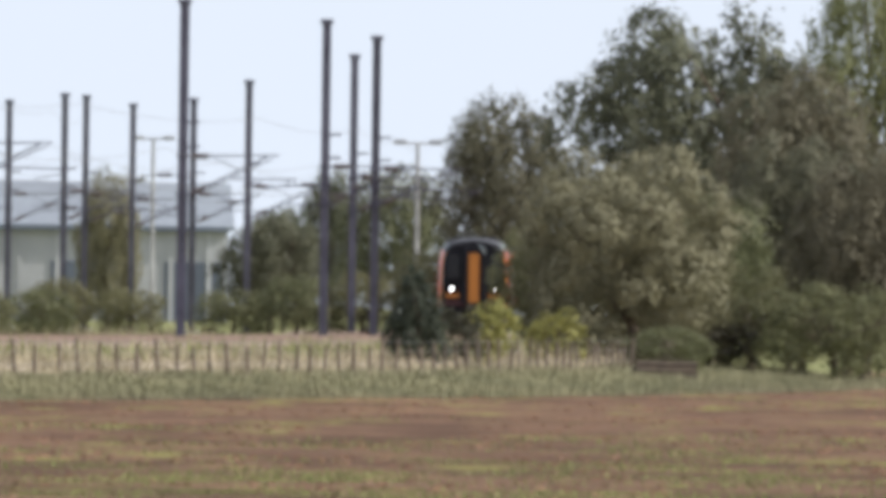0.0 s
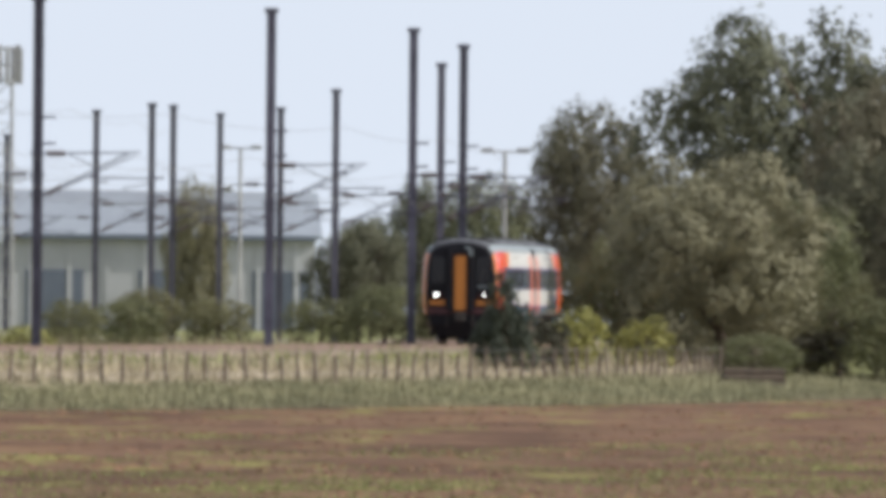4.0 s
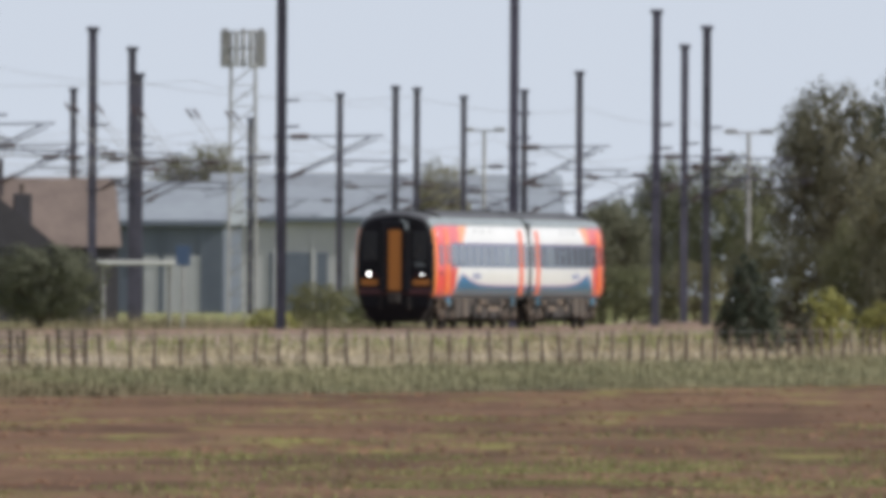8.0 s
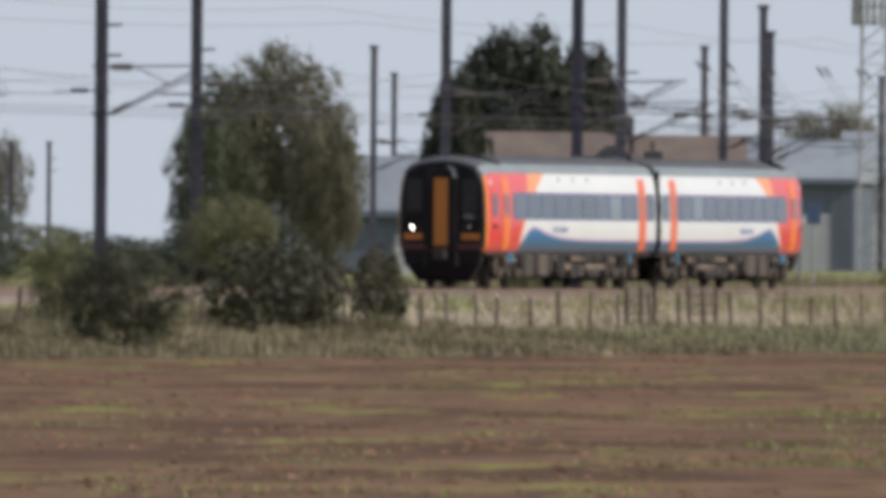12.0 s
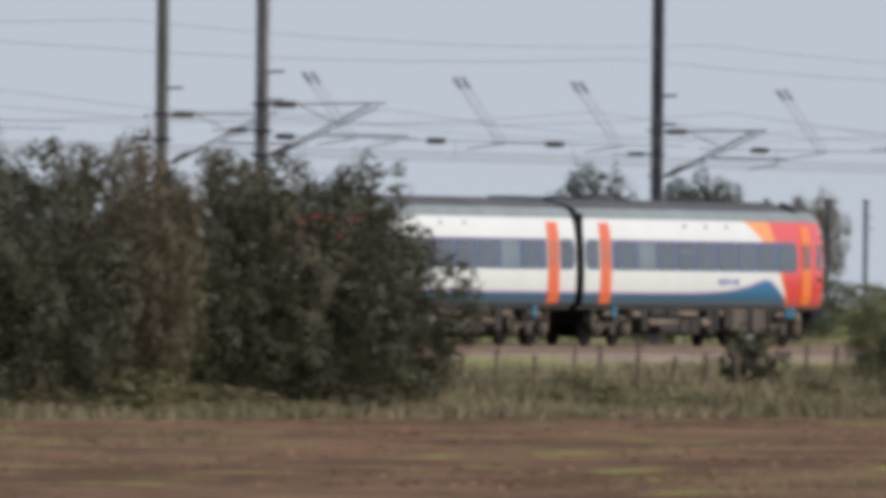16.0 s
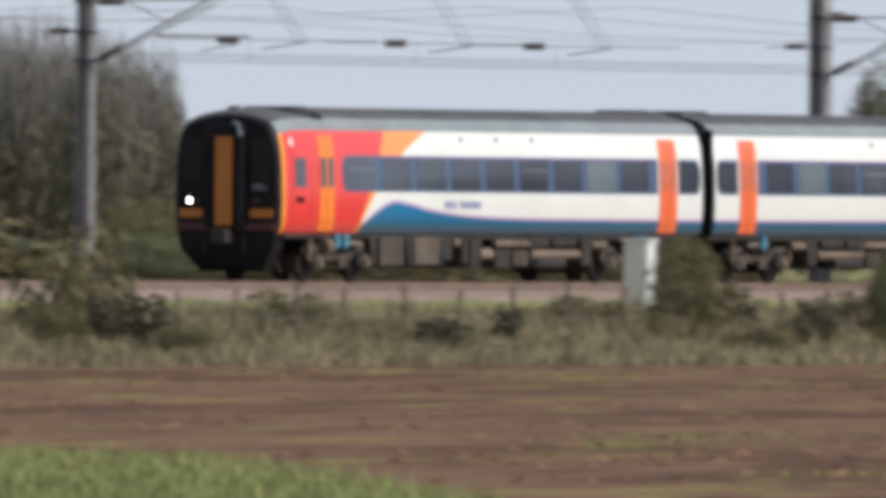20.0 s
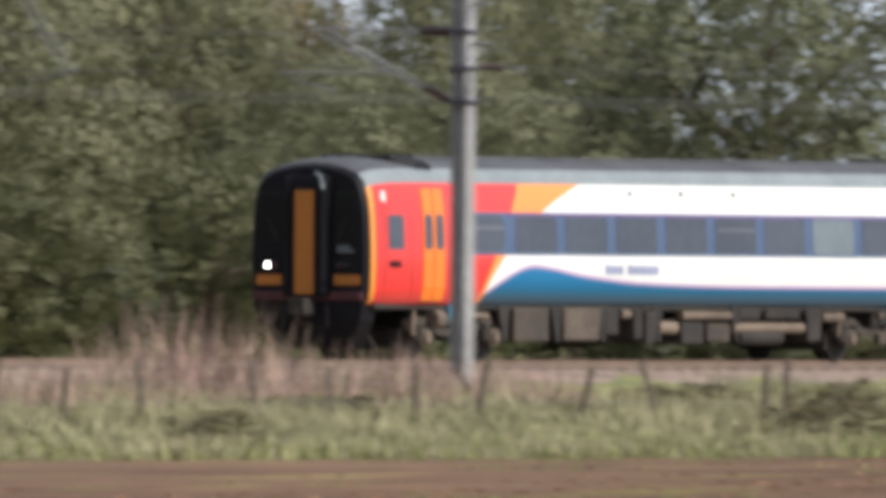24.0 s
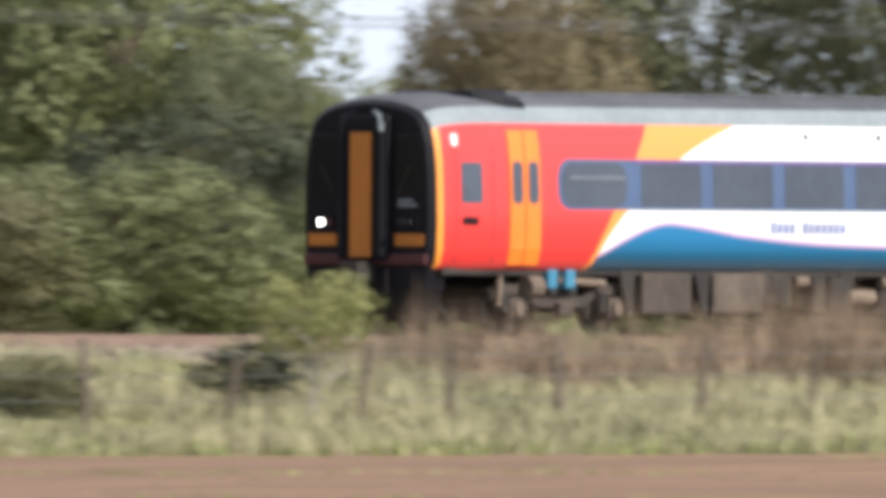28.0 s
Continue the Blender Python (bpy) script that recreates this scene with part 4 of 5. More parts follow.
def wood_mesh(name, seed, limbs, low=0.0, fine=0.0, mat=None):
    """Trunk and limbs in the same unit box; fine adds upright twigs that reach out of the crown."""
    rng = random.Random(seed)
    bm = bmesh.new()
    p = Vector((0, 0, -0.03))
    r = 0.034
    for i in range(4):
        q = p + Vector((rng.uniform(-0.03, 0.03), rng.uniform(-0.03, 0.03), 0.17))
        rod(bm, p, q, r, 7, r * 0.8)
        p, r = q, r * 0.8
    for i in range(limbs):
        z = rng.uniform(0.15 + low, 0.6)
        a = rng.uniform(0, 6.28)
        b = Vector((0.36 * math.cos(a), 0.36 * math.sin(a), min(0.9, z + rng.uniform(0.15, 0.35))))
        rod(bm, (0, 0, z), b, 0.014, 5, 0.004)
        for k in range(3):
            m = Vector((0, 0, z)).lerp(b, rng.uniform(0.4, 0.9))
            rod(bm, m, m + Vector((rng.uniform(-0.12, 0.12), rng.uniform(-0.12, 0.12), rng.uniform(0.05, 0.16))), 0.006, 4, 0.002)
    if fine:
        for i in range(330):
            a, d = rng.uniform(0, 6.28), rng.uniform(0.05, 0.46)
            z = rng.uniform(0.4, 0.72)
            m = Vector((d * math.cos(a), d * math.sin(a), z))
            rod(bm, m, m + Vector((rng.uniform(-0.05, 0.05), rng.uniform(-0.05, 0.05), rng.uniform(0.2, 0.34))), 0.0052, 3, 0.002)
    me = bpy.data.meshes.new(name)
    bm.to_mesh(me)
    bm.free()
    me.materials.append(mat or BARK)
    return me


KINDS = {
    # kind: material, leaves, lobes, leaf size, bare twigs, cone, variants, name, label, category, lowest leaves
    "oak": (OAK, 24000, 36, 0.0118, 0, False, 3, "broadleaf_tree", "broad green tree with browning autumn leaves", "tree", 0.14),
    "dko": (DARK_OAK, 26000, 34, 0.0118, 0, False, 2, "dark_broadleaf_tree", "dark green broadleaf with brown-tinged leaves", "tree", 0.12),
    "oli": (OLIVE, 32000, 34, 0.0116, 0, False, 2, "sallow_tree", "rounded olive-grey sallow with dense foliage", "tree", 0.04),
    "big": (SHADE, 30000, 40, 0.0098, 0, False, 2, "spreading_tree", "tall spreading dark green tree, its colour also standing for shade", "tree", 0.07),
    "bel": (BELT, 30000, 42, 0.0094, 0, False, 3, "lineside_tree", "leafy green tree in the belt behind the railway", "tree", 0.08),
    "bro": (BROWN, 28000, 38, 0.0098, 0, False, 1, "turning_tree", "tree with brown turning autumn leaves behind the railway", "tree", 0.08),
    "wil": (WILLOW, 24000, 28, 0.0108, 0, False, 2, "willow_tree", "pale green willow with loose drooping foliage", "tree", 0.08),
    "cyp": (EVERGREEN, 30000, 46, 0.0190, 0, False, 2, "evergreen_tree", "dark evergreen tree behind the house", "tree", 0.06),
    "shd": (SHADE, 18000, 30, 0.0124, 0, False, 2, "shaded_thicket", "deep green thicket, its leaves darkened to stand for shade", "bush", 0.0),
    "far": (HAZE_BLUE, 15000, 26, 0.0145, 0, False, 2, "distant_tree", "rounded distant tree with blue haze tinted into its leaves", "tree", 0.04),
    "bus": (BUSH, 15000, 30, 0.0126, 0, False, 3, "thorn_bush", "olive green thorn bush beside the railway", "bush", 0.06),
    "hed": (DARK, 18000, 21, 0.0124, 0, False, 3, "hedge_bush", "tall dark green hawthorn in an overgrown hedge", "bush", 0.0),
    "red": (RUST, 15000, 28, 0.0128, 0, False, 1, "rusty_hedge_bush", "tall hedge bush with rusty red-brown leaves", "bush", 0.06),
    "scr": (SCRUB, 1500, 10, 0.036, 0, False, 2, "dead_scrub", "brown withered scrub in the verge grass", "bush", 0.05),
    "drk": (DARK, 3000, 16, 0.031, 0, False, 2, "scrub_bush", "low dark green scrub on the verge", "bush", 0.06),
    "con": (CONE, 7000, 26, 0.022, 0, True, 1, "conical_bush", "dark green conical bush by the fence", "bush", 0.06),
    "yel": (YELLOW, 3200, 15, 0.027, 0, False, 2, "sallow_bush", "small yellow-green bush on the verge", "bush", 0.06),
    "sap": (SAPLING, 3600, 15, 0.021, 0, False, 1, "sapling", "slender yellow-green sapling with pale stems on the verge", "tree", 0.45),
    "bra": (BRAMBLE, 4500, 18, 0.026, 0, False, 3, "bramble_patch", "bright green bramble patch at the field edge", "bush", 0.06),
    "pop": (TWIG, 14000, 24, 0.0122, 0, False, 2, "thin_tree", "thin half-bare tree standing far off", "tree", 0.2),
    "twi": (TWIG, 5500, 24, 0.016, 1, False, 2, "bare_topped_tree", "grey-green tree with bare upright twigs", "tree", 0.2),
}
CROWN = {k: [crown_mesh("crown", v[0], 11 * i + 7 * len(k) + ord(k[0]), v[1], v[2], v[3], v[5], v[10], 0.84 if v[4] else 1.0) for i in range(v[6])] for k, v in KINDS.items()}
WOOD = {k: [wood_mesh("trunk", 5 * i + ord(k[1]), 9 if v[9] == "tree" else 6, 0, v[4], PALE_BARK if k == "sap" else TWIG_BARK if k == "twi" else DARK_BARK if k == "cyp" else BARK) for i in range(v[6])] for k, v in KINDS.items()}
_n = [0]


def plant(kind, x, y, top, width):
    """A tree or bush at a place in plan, by the height of its top and its width."""
    v = KINDS[kind]
    z = float(ground_z(x, y)[0])
    i = _n[0]
    _n[0] += 1
    hgt = top - z
    m = Matrix.LocRotScale((x, y, z - 0.02 * hgt), Euler((0, 0, (i * 137.5 % 360) * math.pi / 180)), (width * 1.04, width * 1.04, hgt))
    p = thing(v[7], m, v[8], v[9], "trees" if v[9] == "tree" else "bushes")
    share("trunk", WOOD[kind][i % v[6]], p)
    share("crown", CROWN[kind][i % v[6]], p)
    return p


plant("con", -1.8, 934.6, 2.37, 2.05)
plant("hed", -1.7, 935.9, 1.30, 1.3)
plant("yel", 0.6, 951.1, 1.36, 2.1)
plant("drk", -0.3, 939.9, 1.12, 1.5)
plant("yel", 2.9, 980.6, 1.06, 2.1)
plant("bus", 6.7, 1000.6, 0.51, 2.9)
plant("bus", 9.4, 1067.7, 0.79, 2.5)
plant("oli", 5.5, 1035.0, 6.75, 7.4)
plant("bus", 2.3, 1040.0, 4.06, 3.4)
plant("bus", 8.2, 1050.0, 5.48, 5.3)
plant("dko", 8.6, 1150.0, 12.95, 10.5)
plant("dko", 1.4, 1240.0, 9.96, 5.8)
plant("dko", 12.6, 1119.9, 10.36, 6.5)
plant("wil", 15.7, 1159.9, 16.78, 5.2)
plant("dko", 11.5, 1059.9, 7.41, 5.3)
plant("dko", 13.9, 1039.9, 6.73, 4.8)
plant("bus", 3.9, 1058.0, 3.61, 4.7)
plant("bus", 6.8, 1062.0, 3.25, 4.9)
plant("drk", 3.3, 1045.0, 1.15, 3.2)
plant("bus", 10.0, 1045.0, 2.66, 4.9)
plant("dko", 13.7, 1069.9, 6.98, 5.2)
plant("drk", 8.3, 1040.0, 0.82, 4.0)
plant("bus", 12.9, 1034.9, 2.08, 5.2)
plant("oak", -3.8, 1420.0, 7.70, 5.5)
plant("dko", -7.2, 1500.0, 7.87, 3.5)
plant("dko", -9.0, 1300.0, 5.07, 4.5)
plant("bus", -16.0, 1129.9, 1.96, 2.6)
plant("bus", -13.3, 1129.9, 1.56, 2.8)
plant("bus", -9.3, 1130.0, 1.57, 2.8)
plant("bus", -6.7, 1130.0, 2.20, 3.3)
plant("bus", -4.3, 1130.0, 2.34, 2.6)
plant("oli", -18.1, 1449.9, 7.11, 3.1)
plant("dko", -24.3, 929.7, 2.6, 4.0)
plant("bus", -16.4, 979.9, 1.43, 2.1)
plant("bus", -14.8, 999.9, 1.53, 2.5)
plant("yel", -17.3, 946.7, 0.59, 1.6)
plant("oak", -40.5, 1949.6, 10.71, 7.5)
plant("oak", -23.9, 1949.9, 9.66, 5.7)
plant("dko", -9.1, 1400.0, 5.59, 3.3)
plant("cyp", -44.6, 1419.3, 11.72, 6.3)
plant("cyp", -41.9, 1439.4, 10.96, 3.9)
plant("cyp", -43.1, 1284.3, 8.78, 2.7)
plant("dko", -39.9, 1009.2, 8.08, 4.6)
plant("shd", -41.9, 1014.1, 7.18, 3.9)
plant("dko", -38.0, 999.3, 5.56, 2.6)
plant("bus", -33.8, 819.5, 2.57, 2.7)
plant("dko", -28.4, 867.1, 2.17, 4.2)
plant("bus", -26.2, 859.6, 1.51, 2.5)
plant("drk", -29.9, 737.3, 1.38, 2.7)
plant("drk", -28.5, 743.5, 1.00, 1.4)
plant("drk", -27.0, 750.0, 1.18, 1.2)
plant("shd", -42.1, 999.1, 5.92, 3.0)
plant("hed", -32.1, 714.5, 1.14, 2.9)
plant("bus", -34.0, 723.6, 1.37, 1.8)
plant("drk", -36.6, 712.7, 0.61, 1.6)
plant("drk", -29.2, 744.6, 1.17, 2.7)
plant("drk", -27.5, 757.5, 1.18, 1.6)
plant("far", -69.0, 1298.2, 6.58, 4.5)
plant("far", -48.7, 948.8, 3.13, 4.8)
plant("far", -51.4, 948.6, 2.46, 3.7)
plant("far", -72.6, 1277.9, 6.92, 4.1)
plant("far", -68.6, 1288.2, 6.59, 3.7)
plant("hed", -44.6, 669.2, 4.46, 4.8)
plant("hed", -46.2, 667.0, 4.48, 4.8)
plant("hed", -56.2, 624.0, 1.69, 2.7)
plant("hed", -53.7, 634.4, 2.78, 2.8)
plant("hed", -52.1, 640.0, 3.62, 3.5)
plant("bus", -55.4, 630.5, 0.61, 1.8)
plant("red", -47.9, 655.3, 4.86, 3.4)
plant("red", -47.5, 654.0, 2.9, 3.0)
plant("hed", -47.3, 664.9, 4.05, 4.1)
plant("hed", -49.5, 649.6, 4.63, 4.6)
plant("bus", -48.6, 662.7, 2.73, 3.9)
plant("hed", -43.1, 674.9, 2.83, 4.0)
plant("hed", -44.2, 674.8, 3.47, 3.2)
plant("hed", -50.8, 646.8, 3.92, 3.8)
plant("hed", -51.8, 641.2, 3.88, 4.9)
plant("bus", -61.3, 610.5, 0.89, 1.5)
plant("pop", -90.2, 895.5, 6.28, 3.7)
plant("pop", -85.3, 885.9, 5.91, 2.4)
plant("far", -104.8, 994.5, 3.37, 5.0)
plant("far", -107.2, 994.2, 2.68, 4.6)
plant("bus", -96.1, 975.3, 2.14, 3.8)
plant("bus", -93.1, 975.6, 2.54, 3.0)
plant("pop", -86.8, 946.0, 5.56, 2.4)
plant("far", -127.5, 1142.9, 4.39, 4.5)
plant("far", -134.1, 1142.2, 3.76, 4.7)
plant("far", -137.2, 1141.8, 2.80, 4.5)
plant("bus", -125.1, 1092.9, 1.72, 3.2)
plant("bus", -65.6, 606.4, 1.05, 1.5)
plant("bus", -61.7, 616.0, 0.85, 1.8)
plant("drk", -68.0, 595.0, -0.42, 0.8)
plant("hed", -57.0, 628.3, 1.50, 2.4)
plant("hed", -97.3, 741.6, 4.42, 3.5)
plant("hed", -94.7, 739.0, 3.99, 2.9)
plant("hed", -98.7, 741.5, 4.55, 3.5)
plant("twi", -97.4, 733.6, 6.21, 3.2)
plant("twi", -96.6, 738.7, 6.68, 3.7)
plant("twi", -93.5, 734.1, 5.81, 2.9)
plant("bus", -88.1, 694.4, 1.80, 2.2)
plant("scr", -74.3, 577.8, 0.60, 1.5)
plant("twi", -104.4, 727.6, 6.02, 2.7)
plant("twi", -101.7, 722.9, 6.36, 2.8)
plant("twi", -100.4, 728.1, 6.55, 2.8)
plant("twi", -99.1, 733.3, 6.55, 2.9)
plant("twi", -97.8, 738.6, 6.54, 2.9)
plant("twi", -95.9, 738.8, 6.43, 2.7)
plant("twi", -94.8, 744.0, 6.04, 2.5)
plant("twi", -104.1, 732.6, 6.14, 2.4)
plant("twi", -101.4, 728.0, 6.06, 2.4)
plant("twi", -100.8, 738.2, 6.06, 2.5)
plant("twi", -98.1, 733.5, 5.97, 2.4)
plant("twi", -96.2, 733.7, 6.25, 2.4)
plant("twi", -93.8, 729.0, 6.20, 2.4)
plant("far", -106.5, 740.4, 4.94, 2.9)
plant("far", -104.8, 740.6, 4.96, 2.9)
plant("far", -103.1, 740.9, 4.97, 2.9)
plant("far", -101.3, 741.1, 4.98, 2.9)
plant("far", -99.6, 741.3, 4.99, 2.9)
plant("far", -97.9, 741.6, 5.00, 2.9)
plant("far", -96.2, 741.8, 5.01, 2.9)
plant("far", -94.6, 742.0, 5.31, 2.9)
plant("far", -163.4, 1087.8, 4.08, 4.3)
plant("far", -190.3, 1286.0, 2.96, 4.3)
plant("far", -179.9, 1226.9, 2.49, 4.6)
plant("far", -172.2, 1187.6, 2.28, 3.7)
plant("bus", -169.2, 1137.5, 1.77, 4.5)
plant("bus", -90.2, 604.5, 1.16, 2.2)
plant("scr", -74.0, 575.7, 1.25, 1.3)
plant("scr", -74.6, 574.6, 0.75, 1.4)
plant("drk", -73.6, 573.6, -0.16, 1.0)
plant("bra", -81.2, 539.6, 0.27, 2.4)
plant("bra", -80.1, 543.0, 0.22, 2.3)
plant("bra", -78.9, 546.9, 0.26, 2.6)
plant("bra", -77.7, 550.6, 0.18, 2.4)
plant("bra", -76.8, 553.5, -0.25, 1.5)
plant("bra", -85.9, 525.2, -0.14, 1.6)
plant("bra", -84.8, 528.6, 0.05, 2.1)
plant("bra", -83.6, 532.3, 0.28, 2.3)
plant("bra", -82.4, 536.1, 0.34, 2.3)
plant("big", -103.0, 591.1, 6.84, 6.0)
plant("big", -105.5, 631.2, 9.09, 5.9)
plant("big", -103.9, 601.1, 9.30, 6.1)
plant("big", -104.3, 580.7, 9.24, 5.9)
plant("bus", -98.3, 576.7, 3.99, 3.4)
plant("bus", -91.1, 522.3, -0.16, 1.2)
plant("bus", -87.1, 531.2, -0.16, 1.8)
plant("bus", -112.3, 457.9, 0.02, 1.7)
plant("drk", -122.3, 437.4, 0.93, 1.5)
plant("wil", -117.8, 517.7, 4.58, 4.4)
plant("wil", -119.7, 512.1, 3.92, 4.1)
plant("bus", -116.1, 522.9, 3.28, 3.1)
plant("bel", -116.9, 552.7, 8.23, 5.2)
plant("bro", -118.5, 567.6, 8.08, 4.5)
plant("bel", -112.6, 559.6, 9.00, 5.1)
plant("bel", -112.9, 571.8, 8.95, 5.0)
plant("bel", -113.3, 551.1, 5.82, 3.7)
plant("bus", -114.1, 532.2, 4.18, 3.2)
plant("hed", -51.5, 649.7, 3.55, 5.2)
plant("hed", -48.9, 657.3, 3.61, 5.0)
plant("bus", -127.0, 416.5, 0.19, 3.5)
plant("bus", -125.2, 414.6, 0.10, 3.8)
plant("bus", -125.9, 421.4, 0.03, 3.1)
plant("bel", -160.4, 463.0, 7.33, 6.6)
plant("bus", -77.1, 649.1, 1.04, 3.8)
plant("far", -83.8, 996.5, 5.14, 5.4)
plant("far", -87.4, 1006.2, 4.48, 4.7)
plant("far", -89.2, 996.0, 4.82, 3.1)
plant("bus", -0.5, 1150.0, 3.31, 6.2)
plant("sap", -132.7, 395.2, 1.0, 1.8)
plant("drk", -134.5, 397.8, -0.01, 1.7)
plant("bus", -135.1, 389.5, -0.21, 2.1)
plant("wil", -154.7, 450.2, 8.36, 7.2)
plant("wil", -159.0, 452.9, 8.12, 6.5)
plant("bel", -150.7, 445.2, 4.74, 3.0)
plant("bus", -148.2, 443.9, 4.15, 3.0)
plant("wil", -144.5, 428.3, 2.25, 2.3)
plant("bro", -147.9, 451.4, 5.72, 4.4)
plant("bel", -147.2, 459.0, 8.51, 6.0)
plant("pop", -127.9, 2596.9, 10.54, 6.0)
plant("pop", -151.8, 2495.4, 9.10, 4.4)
plant("bus", -124.0, 435.3, 1.34, 2.4)
plant("bus", -126.1, 419.1, 1.37, 3.6)
plant("bus", -125.2, 422.1, 1.05, 2.7)
plant("drk", -128.0, 413.2, -0.40, 2.2)
plant("bra", -115.8, 450.7, 0.32, 2.6)
plant("bus", -118.5, 442.4, -0.14, 1.8)
# low hedge under the far trees
for i in range(7):
    b, r = -0.0578 + i * 0.0012, 1240 + 12 * (i % 3)
    plant("oli" if i % 3 else "far", r * math.sin(b), r * math.cos(b), 3.3 + 0.5 * (i % 2), 3.6)
# paler willow and fillers in the belt
for kind, b, r, top, width in (("wil", -0.2240, 548, 9.2, 4.4), ("bel", -0.2119, 572, 9.8, 6.4), ("bel", -0.2085, 590, 9.6, 6.0), ("wil", -0.3226, 458, 3.9, 2.6), ("bro", -0.3176, 462, 6.0, 3.2), ("bel", -0.1645, 600, 4.6, 4.2), ("bel", -0.1618, 604, 3.4, 3.0)):
    plant(kind, r * math.sin(b), r * math.cos(b), top, width)
# belt of trees close behind the line where it passes nearest
rng = random.Random(4)
for i in range(66):
    s = 560 + i * 3.7
    back = (15, 22, 31, 40)[i % 4] + rng.uniform(-2, 2)
    x, y, _ = spot(s, -back)
    u = math.atan2(x, y) * FOCAL + 1425
    top, width = rng.uniform(8.0, 11.5), rng.uniform(7, 10)
    # two gaps where the sky shows over low growth
    if abs(u + 15215) < 720:
        continue
    if abs(u + 9040) < 160:
        top = 5.6
    kinds = ("bel", "bel", "wil", "bel", "bel") if s < 690 else ("bel", "wil", "bel", "bel", "bel")
    # two shaded stretches of the belt, their shade put into darker leaves
    b = math.atan2(x, y)
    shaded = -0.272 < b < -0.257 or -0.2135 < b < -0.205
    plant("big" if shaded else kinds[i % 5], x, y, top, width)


# undergrowth at the foot of the trees behind the line
for i in range(78):
    s = 446 + i * 4.3
    x, y, _ = spot(s, -rng.uniform(10.5, 14.5))
    # from 643 to 682 darker leaves stand for a shaded hollow
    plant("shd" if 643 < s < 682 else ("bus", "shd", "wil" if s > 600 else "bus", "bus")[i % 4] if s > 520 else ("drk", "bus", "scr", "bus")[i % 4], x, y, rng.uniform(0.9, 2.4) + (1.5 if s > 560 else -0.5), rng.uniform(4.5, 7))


# hedgerow across the farmland behind
for i in range(30):
    x, y = math.sin(-0.041 - i * 0.0033) * (980 + 14 * (i % 5)), math.cos(-0.041 - i * 0.0033) * (980 + 14 * (i % 5))
    plant(("far", "far", "bus", "far")[i % 4], x, y, rng.uniform(1.3, 2.3), rng.uniform(4, 5.5))
# dark and withered scrub before the line where the verge is widest
for i in range(34):
    x, y, _ = spot(rng.uniform(425, 545), rng.uniform(6.5, 14.5))
    g = float(ground_z(x, y)[0])
    plant(("scr", "drk", "scr", "drk", "scr")[i % 5], x, y, g + rng.uniform(0.5, 1.15), rng.uniform(1.0, 2.6))
# tall withered weeds beside the ballast
for s, lat, top, width, kind in ((661, 5.0, 0.5, 1.6, "scr"), (663.5, 6.2, 0.75, 1.8, "bus"), (666, 5.2, 0.95, 1.9, "scr"), (668.5, 6.4, 0.8, 1.7, "drk"), (671, 5.0, 0.7, 1.6, "scr"), (665, 8.5, 0.0, 2.0, "drk"), (669, 9.5, -0.1, 1.9, "scr")):
    x, y, _ = spot(s, lat)
    plant(kind, x, y, top, width)
# rough scrub scattered over the verge
for i in range(45):
    x, y, _ = spot(rng.uniform(352, 600) if i < 38 else rng.uniform(600, 655), rng.uniform(5.5, 13))
    g = float(ground_z(x, y)[0])
    plant(("scr", "bus", "scr", "scr")[i % 4], x, y, g + rng.uniform(0.4, 0.9), rng.uniform(0.8, 2.4))


# ---- fence along the foot of the bank ----
bm = bmesh.new()
rod(bm, (0, 0, -0.3), (0, 0, 1.12), 0.065, 7, 0.055)
POLE = bpy.data.meshes.new("post")
bm.to_mesh(POLE)
bm.free()
POLE.materials.append(POST)


def fence_lateral(s):
    """The fence bears away from the track towards the end of the line."""
    return float(np.interp(s, (640, 725), (9.0, 10.9)))


fence = thing("fence", None, "post and wire fence of weathered wooden posts", "fence")
rng = random.Random(8)
for i in range(238):
    s = 40 + i * 3.5 if i < 84 else 334 + (i - 84) * 2.8
    near = s > 560
    s += rng.uniform(-1.1, 1.1) if near else rng.uniform(-0.35, 0.35)
    x, y, h = spot(s, fence_lateral(s))
    tilt = 5.5 if near else 2.8
    lean = pose(x, y, float(ground_z(x, y)[0]), rng.gauss(0, tilt), rng.gauss(0, tilt), rng.uniform(0, 360))
    thick = rng.uniform(0.9, 1.2) if near else rng.uniform(0.7, 1.05)
    share("post", POLE, fence, lean @ Matrix.Diagonal((thick, thick, rng.uniform(0.85, 1.15) if near else rng.uniform(0.75, 1.05), 1)))
for zz in (0.35, 0.7, 1.0):
    bm = bmesh.new()
    last = None
    for s in np.arange(40, 754, 3):
        x, y, _ = spot(s, fence_lateral(s))
        p = Vector((x, y, float(ground_z(x, y)[0]) + zz))
        if last:
            rod(bm, last, p, 0.008, 3)
        last = p
    part("fence_wire", bm, WIRE, fence)


